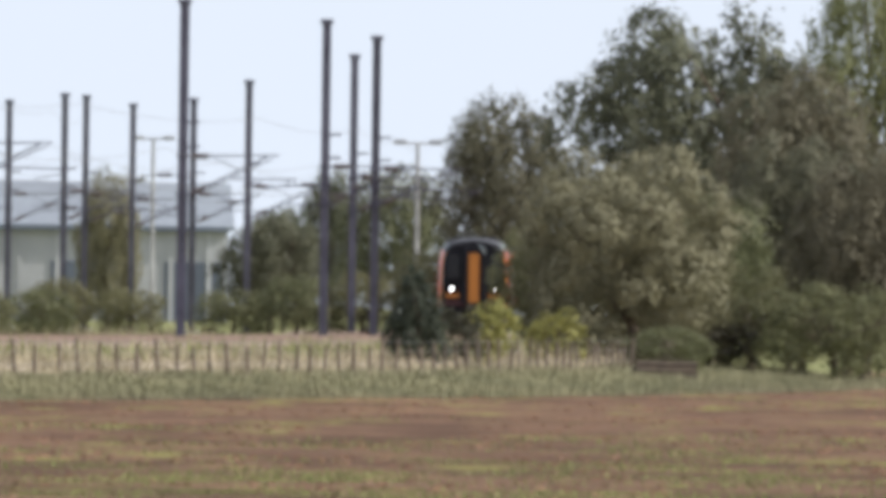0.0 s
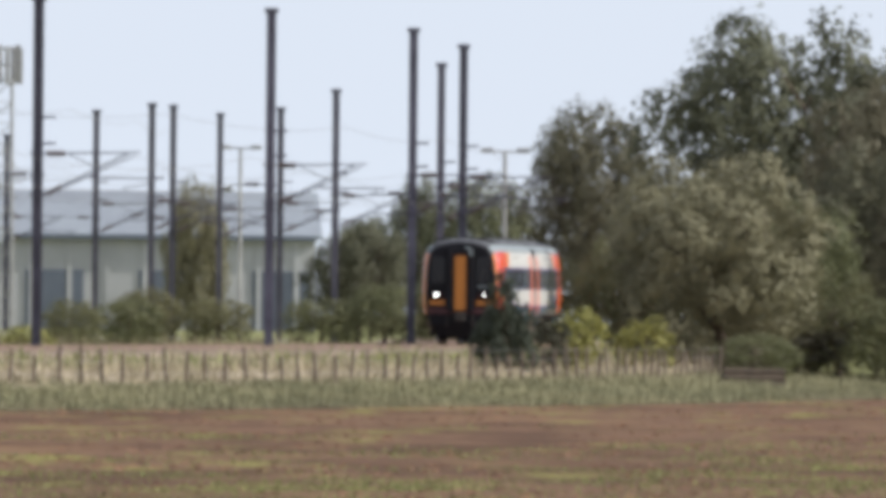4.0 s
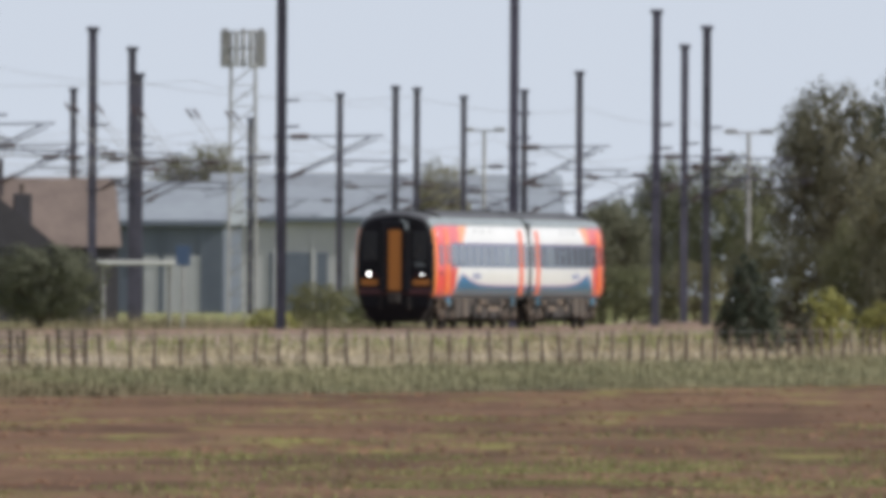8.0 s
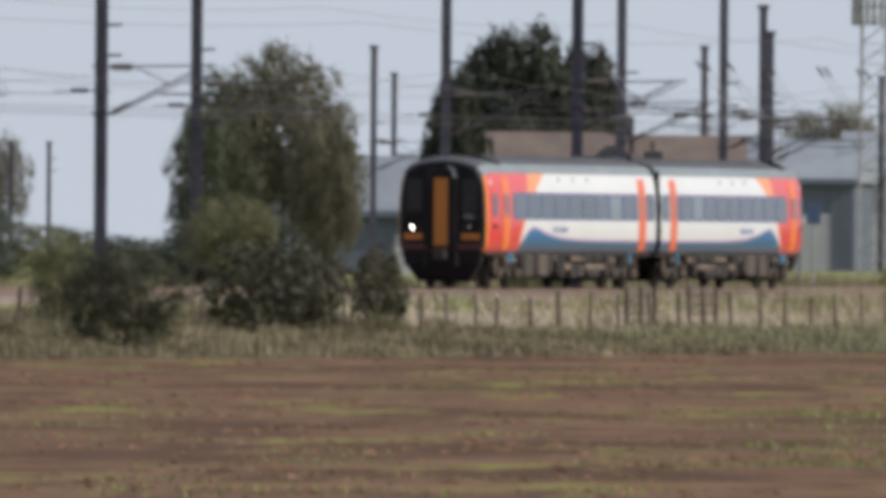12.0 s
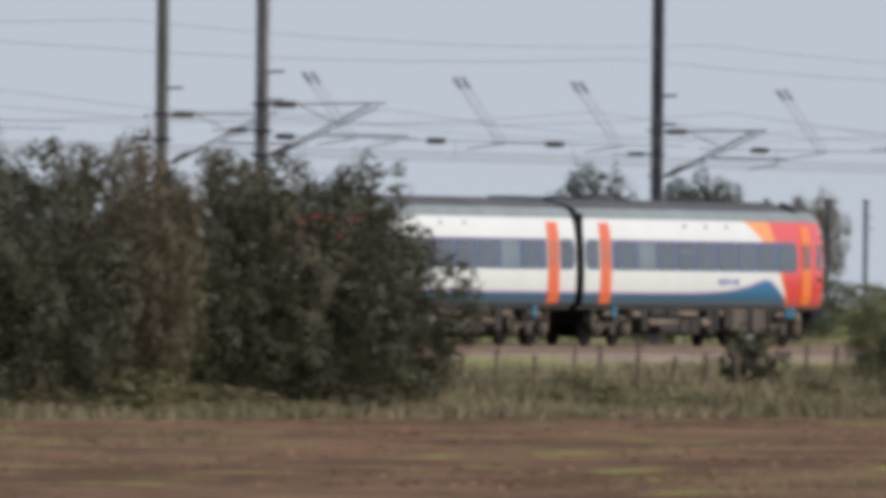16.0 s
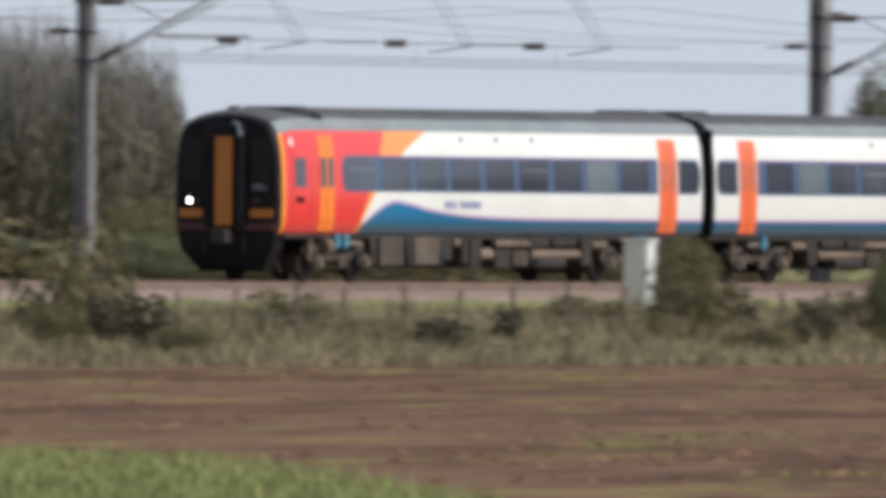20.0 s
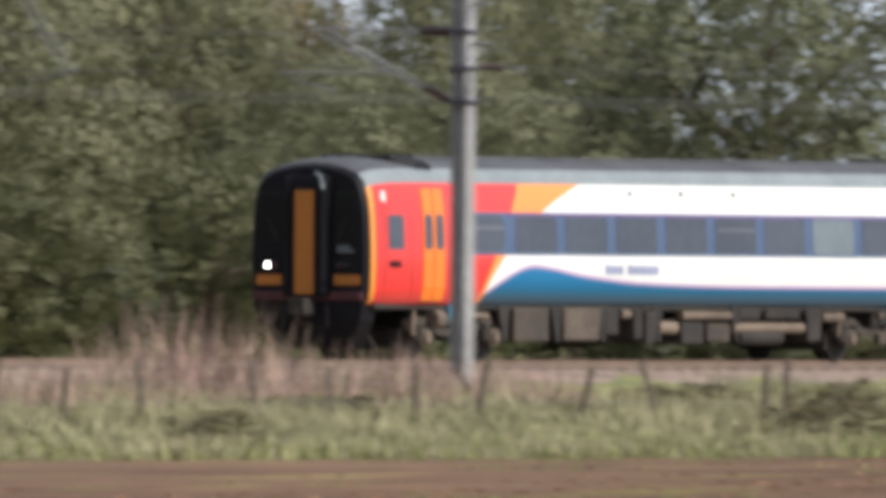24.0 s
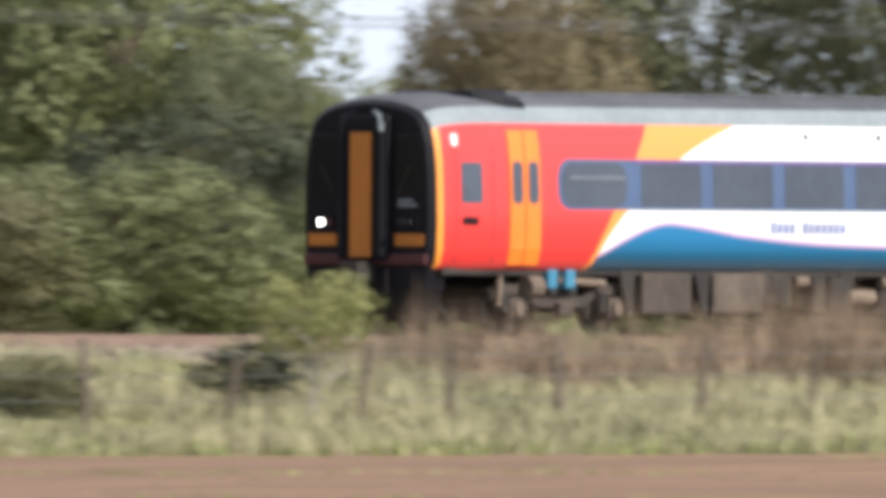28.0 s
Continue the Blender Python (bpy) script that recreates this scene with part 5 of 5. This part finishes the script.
# ---- grass and weeds ----
def tufts(name, places, height, width, blades, mat, label, seed):
    """Upright blades in tufts, all in one mesh."""
    rng = np.random.default_rng(seed)
    x, y = places
    z = ground_z(x, y)
    n = len(x) * blades
    X, Y, Z = (np.repeat(a, blades) for a in (x, y, z))
    X, Y = X + rng.normal(0, width, n), Y + rng.normal(0, width, n)
    patch = np.array([noise.noise((p * 0.22, q * 0.22, seed)) + 0.6 * noise.noise((p * 0.7, q * 0.7, seed + 5)) for p, q in zip(x, y)])
    hh = height * rng.uniform(0.45, 1.25, n) * np.repeat(np.clip(0.85 + 1.1 * patch, 0.35, 1.7), blades)
    a = rng.uniform(0, math.pi, n)
    wx, wy = np.cos(a) * 0.03, np.sin(a) * 0.03
    lx, ly = rng.normal(0, 0.22, n) * hh, rng.normal(0, 0.22, n) * hh
    v = np.stack([np.stack([X - wx, Y - wy, Z - 0.02], 1), np.stack([X + wx, Y + wy, Z - 0.02], 1), np.stack([X + lx, Y + ly, Z + hh], 1)], 1).reshape(-1, 3)
    ob = new(name, quad_mesh(name, v.tolist(), np.arange(n * 3).reshape(-1, 3).tolist(), mat))
    return tagged(ob, label, "grass", kind="stuff")


def along(count, s0, s1, l0, l1, seed, bias=1.0):
    rng = np.random.default_rng(seed)
    s, lat = rng.uniform(s0, s1, count), l0 + (l1 - l0) * rng.uniform(0, 1, count) ** bias
    h = np.interp(s, CH, HEAD)
    return np.interp(s, CH, PX) + np.cos(h) * lat, np.interp(s, CH, PY) - np.sin(h) * lat


tufts("pale_field_margin", along(15000, 20, 330, 8.5, 16.5, 51), 0.22, 0.25, 6, MARGIN, "long dull grass between fence and field", 52)
tufts("verge_grass", along(15000, 330, 585, 8.5, 16.5, 1), 0.30, 0.25, 6, BLADES, "long dry yellow-green verge grass", 2)
tufts("pale_verge_grass", along(13000, 585, 780, 8.5, 16.5, 41), 0.30, 0.25, 7, PALE_BLADES, "long pale sunlit grass on the verge", 42)
tufts("bank_grass", along(9000, 20, 780, -24, -9, 3), 0.5, 0.3, 5, BLADES, "long dry grass behind the tracks", 4)
tufts("bank_straw", along(3500, 20, 352, 4.2, 9, 21), 0.3, 0.25, 4, DRY, "pale dry straw on the bank", 22)
tufts("shoulder_tufts", along(900, 20, 352, 2.7, 4.6, 61, 0.6), 0.42, 0.45, 7, WEEDS, "tussocks of green grass on the ballast shoulder", 62)
tufts("shoulder_straw", along(1500, 20, 352, 2.6, 5.2, 63, 0.7), 0.36, 0.4, 6, DRY, "pale straw on the ballast shoulder", 64)
tufts("bank_grass_near", along(9000, 345, 585, 4.2, 9.5, 23), 0.34, 0.25, 6, BLADES, "long yellowing grass on the bank", 24)
tufts("pale_bank_grass", along(8000, 585, 780, 4.2, 9.5, 43), 0.34, 0.25, 7, PALE_BLADES, "long pale grass on the bank", 44)
tufts("ballast_weeds", along(2600, 692, 790, 2.5, 4.4, 45), 0.34, 0.25, 6, PALE_BLADES, "pale weeds growing over the ballast edge", 46)
tufts("edge_grass", along(2400, 600, 780, 13.5, 17.5, 5), 0.30, 0.22, 5, WEEDS, "short green grass at the field edge", 6)
tufts("mid_edge_grass", along(3100, 330, 600, 13.5, 17.5, 17), 0.28, 0.22, 5, BLADES, "short dry grass at the field edge", 18)
tufts("far_edge_grass", along(3500, 20, 330, 13.5, 17.5, 15), 0.26, 0.22, 5, MARGIN, "short dull grass at the far field edge", 16)
tufts("dead_stems", along(1100, 676, 712, 3.4, 6.0, 31), 1.3, 0.25, 5, STEMS, "brown dead stems beside the ballast", 32)
tufts("dead_stems_bank", along(360, 640, 662, 3.8, 6.5, 33), 0.8, 0.2, 5, BLADES, "tall dead grass beside the ballast", 34)
tufts("pink_willowherb", along(560, 603, 633, 3.6, 6.8, 7), 0.95, 0.2, 6, PINK, "tall pinkish seeding weeds beside the ballast", 8)
rng2 = np.random.default_rng(9)
b, r = rng2.uniform(-0.36, 0.05, 60000), rng2.uniform(330, 900, 60000)
wx, wy = r * np.sin(b), r * np.cos(b)
thick = np.array([noise.noise((p * 0.11, q * 0.018, 3)) + 0.5 * noise.noise((p * 0.5, q * 0.08, 7)) for p, q in zip(wx, wy)])
ok = (thick > np.where((r < 640) & (b > -0.03), 0.0, 0.22)) & (offset(wx, wy) > 18)
tufts("field_weeds", (wx[ok], wy[ok]), 0.085, 0.4, 8, WEEDS, "patches of green weeds among the bare earth", 10)
# rows of fresh green weed across the near part of the field
gb, gr = rng2.uniform(-0.034, 0.022, 16000), rng2.uniform(380, 575, 16000)
gx, gy = gr * np.sin(gb), gr * np.cos(gb)
row = np.array([noise.noise((p * 0.16, q * 0.045, 21)) + 0.55 * noise.noise((p * 0.9, q * 0.11, 4)) for p, q in zip(gx, gy)])
row += np.interp(gb, (-0.034, -0.014, 0.022), (-0.42, 0.02, 0.05)) + np.interp(gr, (430, 520, 575), (0.10, -0.05, -0.3))
tufts("weed_rows", (gx[row > 0.17], gy[row > 0.17]), 0.07, 0.4, 9, WEEDS, "rows of fresh green weed in the bare earth", 25)
ok = (thick < -0.05) & (thick > -0.14) & (offset(wx, wy) > 18)
tufts("field_stubble", (wx[ok], wy[ok]), 0.05, 0.5, 7, BLADES, "dry stubble left on the earth", 11)
# clods turned up by the plough
b, r = rng2.uniform(-0.36, 0.05, 52000), rng2.uniform(320, 1000, 52000) 
cx, cy = r * np.sin(b), r * np.cos(b)
rough = np.array([noise.noise((p * 0.3, q * 0.03, 1)) for p, q in zip(cx, cy)])
ok = (rough > 0.02) & (offset(cx, cy) > 17) & (cx > -92)
cx, cy = cx[ok], cy[ok]
n = len(cx)
hw, hh, a = rng2.uniform(0.06, 0.20, n), rng2.uniform(0.015, 0.065, n), rng2.uniform(0, 6.28, n)
cz = ground_z(cx, cy) + 0.025
corner = [np.stack([cx + hw * np.cos(a + k * 2.1) * rng2.uniform(0.7, 1.3, n), cy + hw * np.sin(a + k * 2.1), cz], 1) for k in range(3)]
tip = np.stack([cx + hw * 0.3 * np.cos(a * 3), cy + hw * 0.3 * np.sin(a * 3), cz + hh], 1)
v = np.stack(corner + [tip], 1).reshape(-1, 3)
o = np.arange(n)[:, None] * 4
f = np.concatenate([o + np.array([0, 1, 3]), o + np.array([1, 2, 3]), o + np.array([2, 0, 3])])
tagged(new("field_clods", quad_mesh("field_clods", v.tolist(), f.tolist(), CLOD)), "rough brown clods of ploughed earth", "earth", kind="stuff")
# the lush strip that runs out from the field edge
b, r = rng2.uniform(-0.172, -0.108, 90000), rng2.uniform(240, 600, 90000)
top = np.interp(b, (-0.1705, -0.167, -0.164, -0.160, -0.156, -0.153, -0.143, -0.135, -0.125, -0.1157, -0.112), (505, 541, 529, 484, 437, 417, 383, 357, 344, 297, 274))
low = np.interp(b, (-0.1705, -0.1674, -0.1622, -0.1584, -0.15, -0.1137), (525, 470, 437, 404, 320, 240))
ok = (r < top) & (r > low) & (offset(r * np.sin(b), r * np.cos(b)) > 17)
tufts("lush_strip", (r[ok] * np.sin(b[ok]), r[ok] * np.cos(b[ok])), 0.2, 0.3, 7, LUSH, "strip of lush green grass in the field", 12)


# ---- buildings far behind ----
def shed(x, y, turn, length, depth, eave, ridge, wall, label, bays):
    z = float(ground_z(x, y)[0])
    m = thing("warehouse", pose(x, y, z, 0, 0, turn), label, "warehouse", "industrial sheds")
    w = part("wall", boxed(-length / 2, length / 2, 0, depth, 0, eave), wall, m)
    bm = bmesh.new()
    pts = [(-0.4, eave), (depth / 2, ridge), (depth + 0.4, eave), (depth + 0.4, eave - 0.25), (-0.4, eave - 0.25)]
    rows = [[bm.verts.new((xx, a, c)) for a, c in pts] for xx in (-length / 2 - 0.4, length / 2 + 0.4)]
    for i in range(5):
        j = (i + 1) % 5
        bm.faces.new((rows[0][i], rows[0][j], rows[1][j], rows[1][i]))
    bm.faces.new(rows[0][::-1])
    bm.faces.new(rows[1])
    rf = part("roof", bm, SHED_ROOF, m, "shallow grey sheet roof")
    for i in range(bays):
        xx = -length / 2 + length * (i + 0.5) / bays
        part("roof_light", boxed(xx - 0.5, xx + 0.5, depth * 0.1, depth * 0.12, eave + 0.4, eave + 0.5), SHED_PALE, rf)
        part("column", boxed(xx - 0.15, xx + 0.15, -0.12, -0.004, 0, eave - 0.3), wall, w)
    for i in range(max(1, bays // 3)):
        xx = -length / 2 + length * (i + 0.7) / max(1, bays // 3)
        part("roller_door", boxed(xx - 1.8, xx + 1.8, -0.08, -0.005, 0, eave * 0.62), SHED_BLUE if wall is SHED_PALE else SHED_PALE, w)
    part("gutter", boxed(-length / 2, length / 2, -0.55, -0.4, eave - 0.35, eave - 0.1), SHED_BLUE, m)
    return m


def house(x, y, turn):
    z = float(ground_z(x, y)[0])
    m = thing("brick_house", pose(x, y, z, 0, 0, turn), "dark brick house with brown tiled roofs and chimneys", "house")
    w = part("wall", boxed(-3.9, 2.2, 0, 6, 0, 3.2), BRICK, m)
    bm = bmesh.new()

    def prism(x0, x1, y0, y1, e, r, along_x=True):
        if along_x:
            pts = [(x0, y0, e), (x0, (y0 + y1) / 2, r), (x0, y1, e), (x1, y0, e), (x1, (y0 + y1) / 2, r), (x1, y1, e)]
        else:
            pts = [(x0, y0, e), ((x0 + x1) / 2, y0, r), (x1, y0, e), (x0, y1, e), ((x0 + x1) / 2, y1, r), (x1, y1, e)]
        v = [bm.verts.new(p) for p in pts]
        for f in ((0, 1, 2), (5, 4, 3), (0, 3, 4, 1), (1, 4, 5, 2), (0, 2, 5, 3)):
            bm.faces.new([v[i] for i in f])

    prism(-4.3, 2.6, -0.4, 6.4, 3.2, 6.6)
    part("main_roof", bm, TILE, m, "brown tiled main roof")
    part("gable_wall", boxed(-1.3, 4.5, -2.4, 0.6, 0, 3.45), BRICK, w)
    bm = bmesh.new()
    prism(-1.6, 4.8, -2.5, 2.5, 3.35, 6.0, False)
    part("gable_roof", bm, BRICK, m, "dark gable")
    bm = bmesh.new()
    prism(2.3, 8.0, 1.0, 6.0, 3.4, 6.5)
    part("rear_roof", bm, TILE, m, "brown tiled rear roof")
    part("rear_wall", boxed(3.9, 7.9, 1.3, 5.7, 0, 3.4), BRICK, w)
    d = part("dormer", boxed(-3.2, -2.1, -0.1, 1.6, 3.3, 4.9, 0.03), BRICK, m)
    part("dormer_window", boxed(-3.05, -2.25, -0.14, -0.104, 3.5, 4.75), CAB_GLASS, d)
    for cx, cy, top in ((3.25, -1.6, 5.75), (2.5, 3.2, 7.3)):
        c = part("chimney", boxed(cx - 0.38, cx + 0.38, cy - 0.4, cy + 0.4, 3.3, top, 0.03), BRICK, m)
        part("chimney_pot", rodded((cx, cy, top), (cx, cy, top + 0.45), 0.14, 8), TILE, c)
    for xx in (0.6, 2.4):
        part("window", boxed(xx, xx + 0.9, -2.44, -2.404, 1.0, 2.2), GLASS, w)
    part("window", boxed(-3.6, -2.4, -0.04, -0.004, 1.0, 2.2), GLASS, w)
    return m


def bearing(u, d):
    b = (u - 1425) / FOCAL
    return d * math.sin(b), d * math.cos(b)


def phone_mast(x, y):
    z = float(ground_z(x, y)[0])
    m = thing("telecom_mast", pose(x, y, z), "pale lattice telecom mast with panel antennas", "mast")
    top = 13.4
    for a, b2 in ((-0.75, -0.75), (0.75, -0.75), (0.75, 0.75), (-0.75, 0.75)):
        part("leg", rodded((a, b2, 0), (a * 0.85, b2 * 0.85, top), 0.07, 6), STEEL, m)
    for i in range(12):
        z0, z1 = i * top / 12, (i + 1) * top / 12
        for y0 in (-0.7, 0.7):
            part("brace", rodded((-0.72, y0, z0), (0.72, y0, z1), 0.025, 4), STEEL, m)
    for i in range(9):
        a = i * math.pi / 4.5 + 0.2
        cx, cy = 1.1 * math.cos(a), 1.1 * math.sin(a)
        part("antenna_panel", boxed(cx - 0.12, cx + 0.12, cy - 0.1, cy + 0.1, top - 0.15, top + 1.75 + 0.08 * (i % 3), 0.03), STEEL, m, "grey panel antenna")
        part("bracket", rodded((0, 0, top + 0.3), (cx, cy, top + 0.3), 0.03, 5), STEEL, m)
    for zz in (0.0, 0.85, 1.7):
        bm = bmesh.new()
        loop = [[bm.verts.new((rr * math.cos(i * math.pi / 8), rr * math.sin(i * math.pi / 8), top + zz + dz)) for rr, dz in ((0.96, -0.04), (1.04, -0.04), (1.04, 0.04), (0.96, 0.04))] for i in range(16)]
        for i in range(16):
            for k in range(4):
                bm.faces.new((loop[i][k], loop[(i + 1) % 16][k], loop[(i + 1) % 16][(k + 1) % 4], loop[i][(k + 1) % 4]))
        bmesh.ops.recalc_face_normals(bm, faces=bm.faces)
        part("head_ring", bm, STEEL, m)
    for i in range(12):
        z0, z1 = i * top / 12, (i + 1) * top / 12
        for x0 in (-0.7, 0.7):
            part("brace", rodded((x0, 0.72, z0), (x0, -0.72, z1), 0.025, 4), STEEL, m)
        part("cross_bar", rodded((-0.72, -0.7, z1), (0.72, -0.7, z1), 0.025, 4), STEEL, m)
    part("head_pole", rodded((0, 0, top), (0, 0, top + 1.8), 0.1, 8), STEEL, m)
    return m


def lamp_post(x, y, top):
    z = float(ground_z(x, y)[0])
    m = thing("yard_lamp", pose(x, y, z), "grey yard lamp post with twin heads", "lamp post")
    part("pole", rodded((0, 0, 0), (0, 0, top - z), 0.12, 8, 0.08), STEEL, m)
    part("cross_arm", rodded((-0.7, 0, top - z), (0.7, 0, top - z), 0.05, 6), STEEL, m)
    for a in (-0.8, 0.8):
        part("lamp_head", boxed(a - 0.28, a + 0.28, -0.15, 0.15, top - z - 0.05, top - z + 0.15, 0.03), STEEL, m)
    return m


def cabinet(x, y):
    z = float(ground_z(x, y)[0])
    m = thing("lineside_cabinet", pose(x, y, z, 0, 0, -17), "white painted metal lineside cabinet", "cabinet")
    part("body", boxed(-0.28, 0.28, -0.22, 0.22, 0.08, 1.5, 0.02), WHITE, m)
    part("lid", boxed(-0.32, 0.32, -0.26, 0.26, 1.5, 1.58, 0.02), WHITE, m)
    part("plinth", boxed(-0.3, 0.3, -0.24, 0.24, -0.2, 0.08), CONCRETE, m)
    part("door", boxed(-0.24, 0.24, -0.235, -0.222, 0.15, 1.42, 0.004), WHITE, m)
    part("hinge", rodded((-0.25, -0.24, 0.4), (-0.25, -0.24, 0.6), 0.02, 6), STEEL, m)
    return m


def hurdle(s):
    x, y, h = spot(s, 8.6)
    z = float(ground_z(x, y)[0])
    m = thing("sheep_hurdle", pose(x, y, z, 0, 0, -math.degrees(h) - 90), "dark wooden hurdle leaning in the fence line", "hurdle", "hurdles")
    for a in (-1.7, 0, 1.7):
        part("upright", boxed(a - 0.06, a + 0.06, -0.05, 0.05, -0.2, 1.1, 0.01), POST, m)
    for zz in (0.35, 0.6, 0.85, 1.02):
        part("bar", boxed(-1.75, 1.75, -0.09, -0.052, zz, zz + 0.11, 0.01), POST, m)
    return m


def log_pile(x, y):
    z = float(ground_z(x, y)[0])
    m = thing("log_pile", pose(x, y, z, 0, 0, 4), "low dark pile of logs at the field edge", "logs")
    k = 0
    for row, n in ((0, 4), (1, 3), (2, 2)):
        for i in range(n):
            yy = (i - (n - 1) / 2) * 0.26
            part("log", rodded((-1.05 + 0.1 * (k % 3), yy, 0.12 + row * 0.21), (1.0 + 0.08 * (k % 2), yy, 0.12 + row * 0.21), 0.13, 9, 0.12), BARK, m)
            k += 1
    return m


def canopy(x, y, top):
    z = float(ground_z(x, y)[0])
    m = thing("white_canopy", pose(x, y, z, 0, 0, 3), "white flat roof on thin posts in the yard", "canopy")
    part("roof_slab", boxed(-1.5, 1.2, -0.7, 0.7, top - z - 0.14, top - z, 0.03), WHITE, m)
    for a in (-1.3, 1.0):
        for c in (-0.5, 0.5):
            part("post", rodded((a, c, -0.2), (a, c, top - z - 0.13), 0.05, 6), STEEL, m)
    return m


def sign_post(x, y, top):
    z = float(ground_z(x, y)[0])
    m = thing("signal_sign", pose(x, y, z), "dark blue board on a thin post beside the line", "sign")
    part("post", rodded((0, 0, -0.1), (0, 0, top - z), 0.05, 8), STEEL, m)
    part("board", boxed(-0.24, 0.24, -0.08, -0.052, top - z - 0.65, top - z, 0.01), NAVY, m)
    return m


def marker(s, lat, hgt):
    x, y, h = spot(s, lat)
    m = thing("marker_post", pose(x, y, float(ground_z(x, y)[0]), 0, 0, -math.degrees(h)), "short white marker post in the grass", "post")
    part("shaft", boxed(-0.07, 0.07, -0.07, 0.07, -0.2, hgt - 0.08, 0.01), WHITE, m)
    part("top", boxed(-0.085, 0.085, -0.085, 0.085, hgt - 0.08, hgt, 0.01), WHITE, m)
    return m


shed(*bearing(690, 1800), 2, 21, 22, 5.9, 8.6, SHED_PALE, "long pale clad warehouse with a grey roof", 9)
shed(*bearing(250, 1760), -2, 10, 20, 5.6, 8.0, SHED_BLUE, "dark blue clad warehouse with a grey roof", 4)
shed(*bearing(-420, 1500), 4, 9, 14, 3.3, 6.1, SHED_BLUE, "grey shed behind the trees", 3)
house(*bearing(-95, 1300), 8)
phone_mast(*bearing(430, 1550))
lamp_post(*bearing(857, 1500), 9.3)
lamp_post(*bearing(1325, 1300), 8.2)
cabinet(-67.6, 616.3)
hurdle(315.8)
hurdle(308.0)
log_pile(6.4, 966.9)
canopy(*bearing(250, 1010), 2.15)
sign_post(*bearing(325, 960), 2.6)
marker(384.2, 7.5, 1.25)


# ---- the run of the train along the line ----
CHAINAGE = [(0, -2.9), (1, 22.9), (2, 48.7), (3, 74.6), (4, 101.0), (5, 127.7), (6, 154.2), (7, 180.0), (8, 205.0), (9, 229.3), (9.5, 241.5), (10, 254.1),
            (11, 278.5), (11.5, 290.1), (12.5, 314.4), (13.5, 338.8), (14, 351.2), (15, 376.0), (16, 401.1), (17, 425.9), (18, 450.8), (19, 476.0), (20, 501.92), (20.5, 514.3),
            (21, 527.62), (22, 553.65), (22.5, 565.5), (23.5, 590.0), (24.5, 615.2), (25, 629.0), (25.5, 641.4), (26, 654.8), (26.5, 667.8), (27, 681.0), (27.5, 691.8), (28, 705.0)]


def car_pose(s, back):
    """A car stands on the line by its two bogies."""
    a, b2 = spot(s - 11.34 + 7.9), spot(s - 11.34 - 7.9)
    mid = ((a[0] + b2[0]) / 2, (a[1] + b2[1]) / 2)
    turn = math.degrees(math.atan2(a[1] - b2[1], a[0] - b2[0]))
    return pose(mid[0], mid[1], 0, 0, 0, turn + (180 if back else 0))


def motions():
    walk(front_car, [(t, car_pose(s, False)) for t, s in CHAINAGE])
    walk(rear_car, [(t, car_pose(s - 23.1, True)) for t, s in CHAINAGE])


motions()
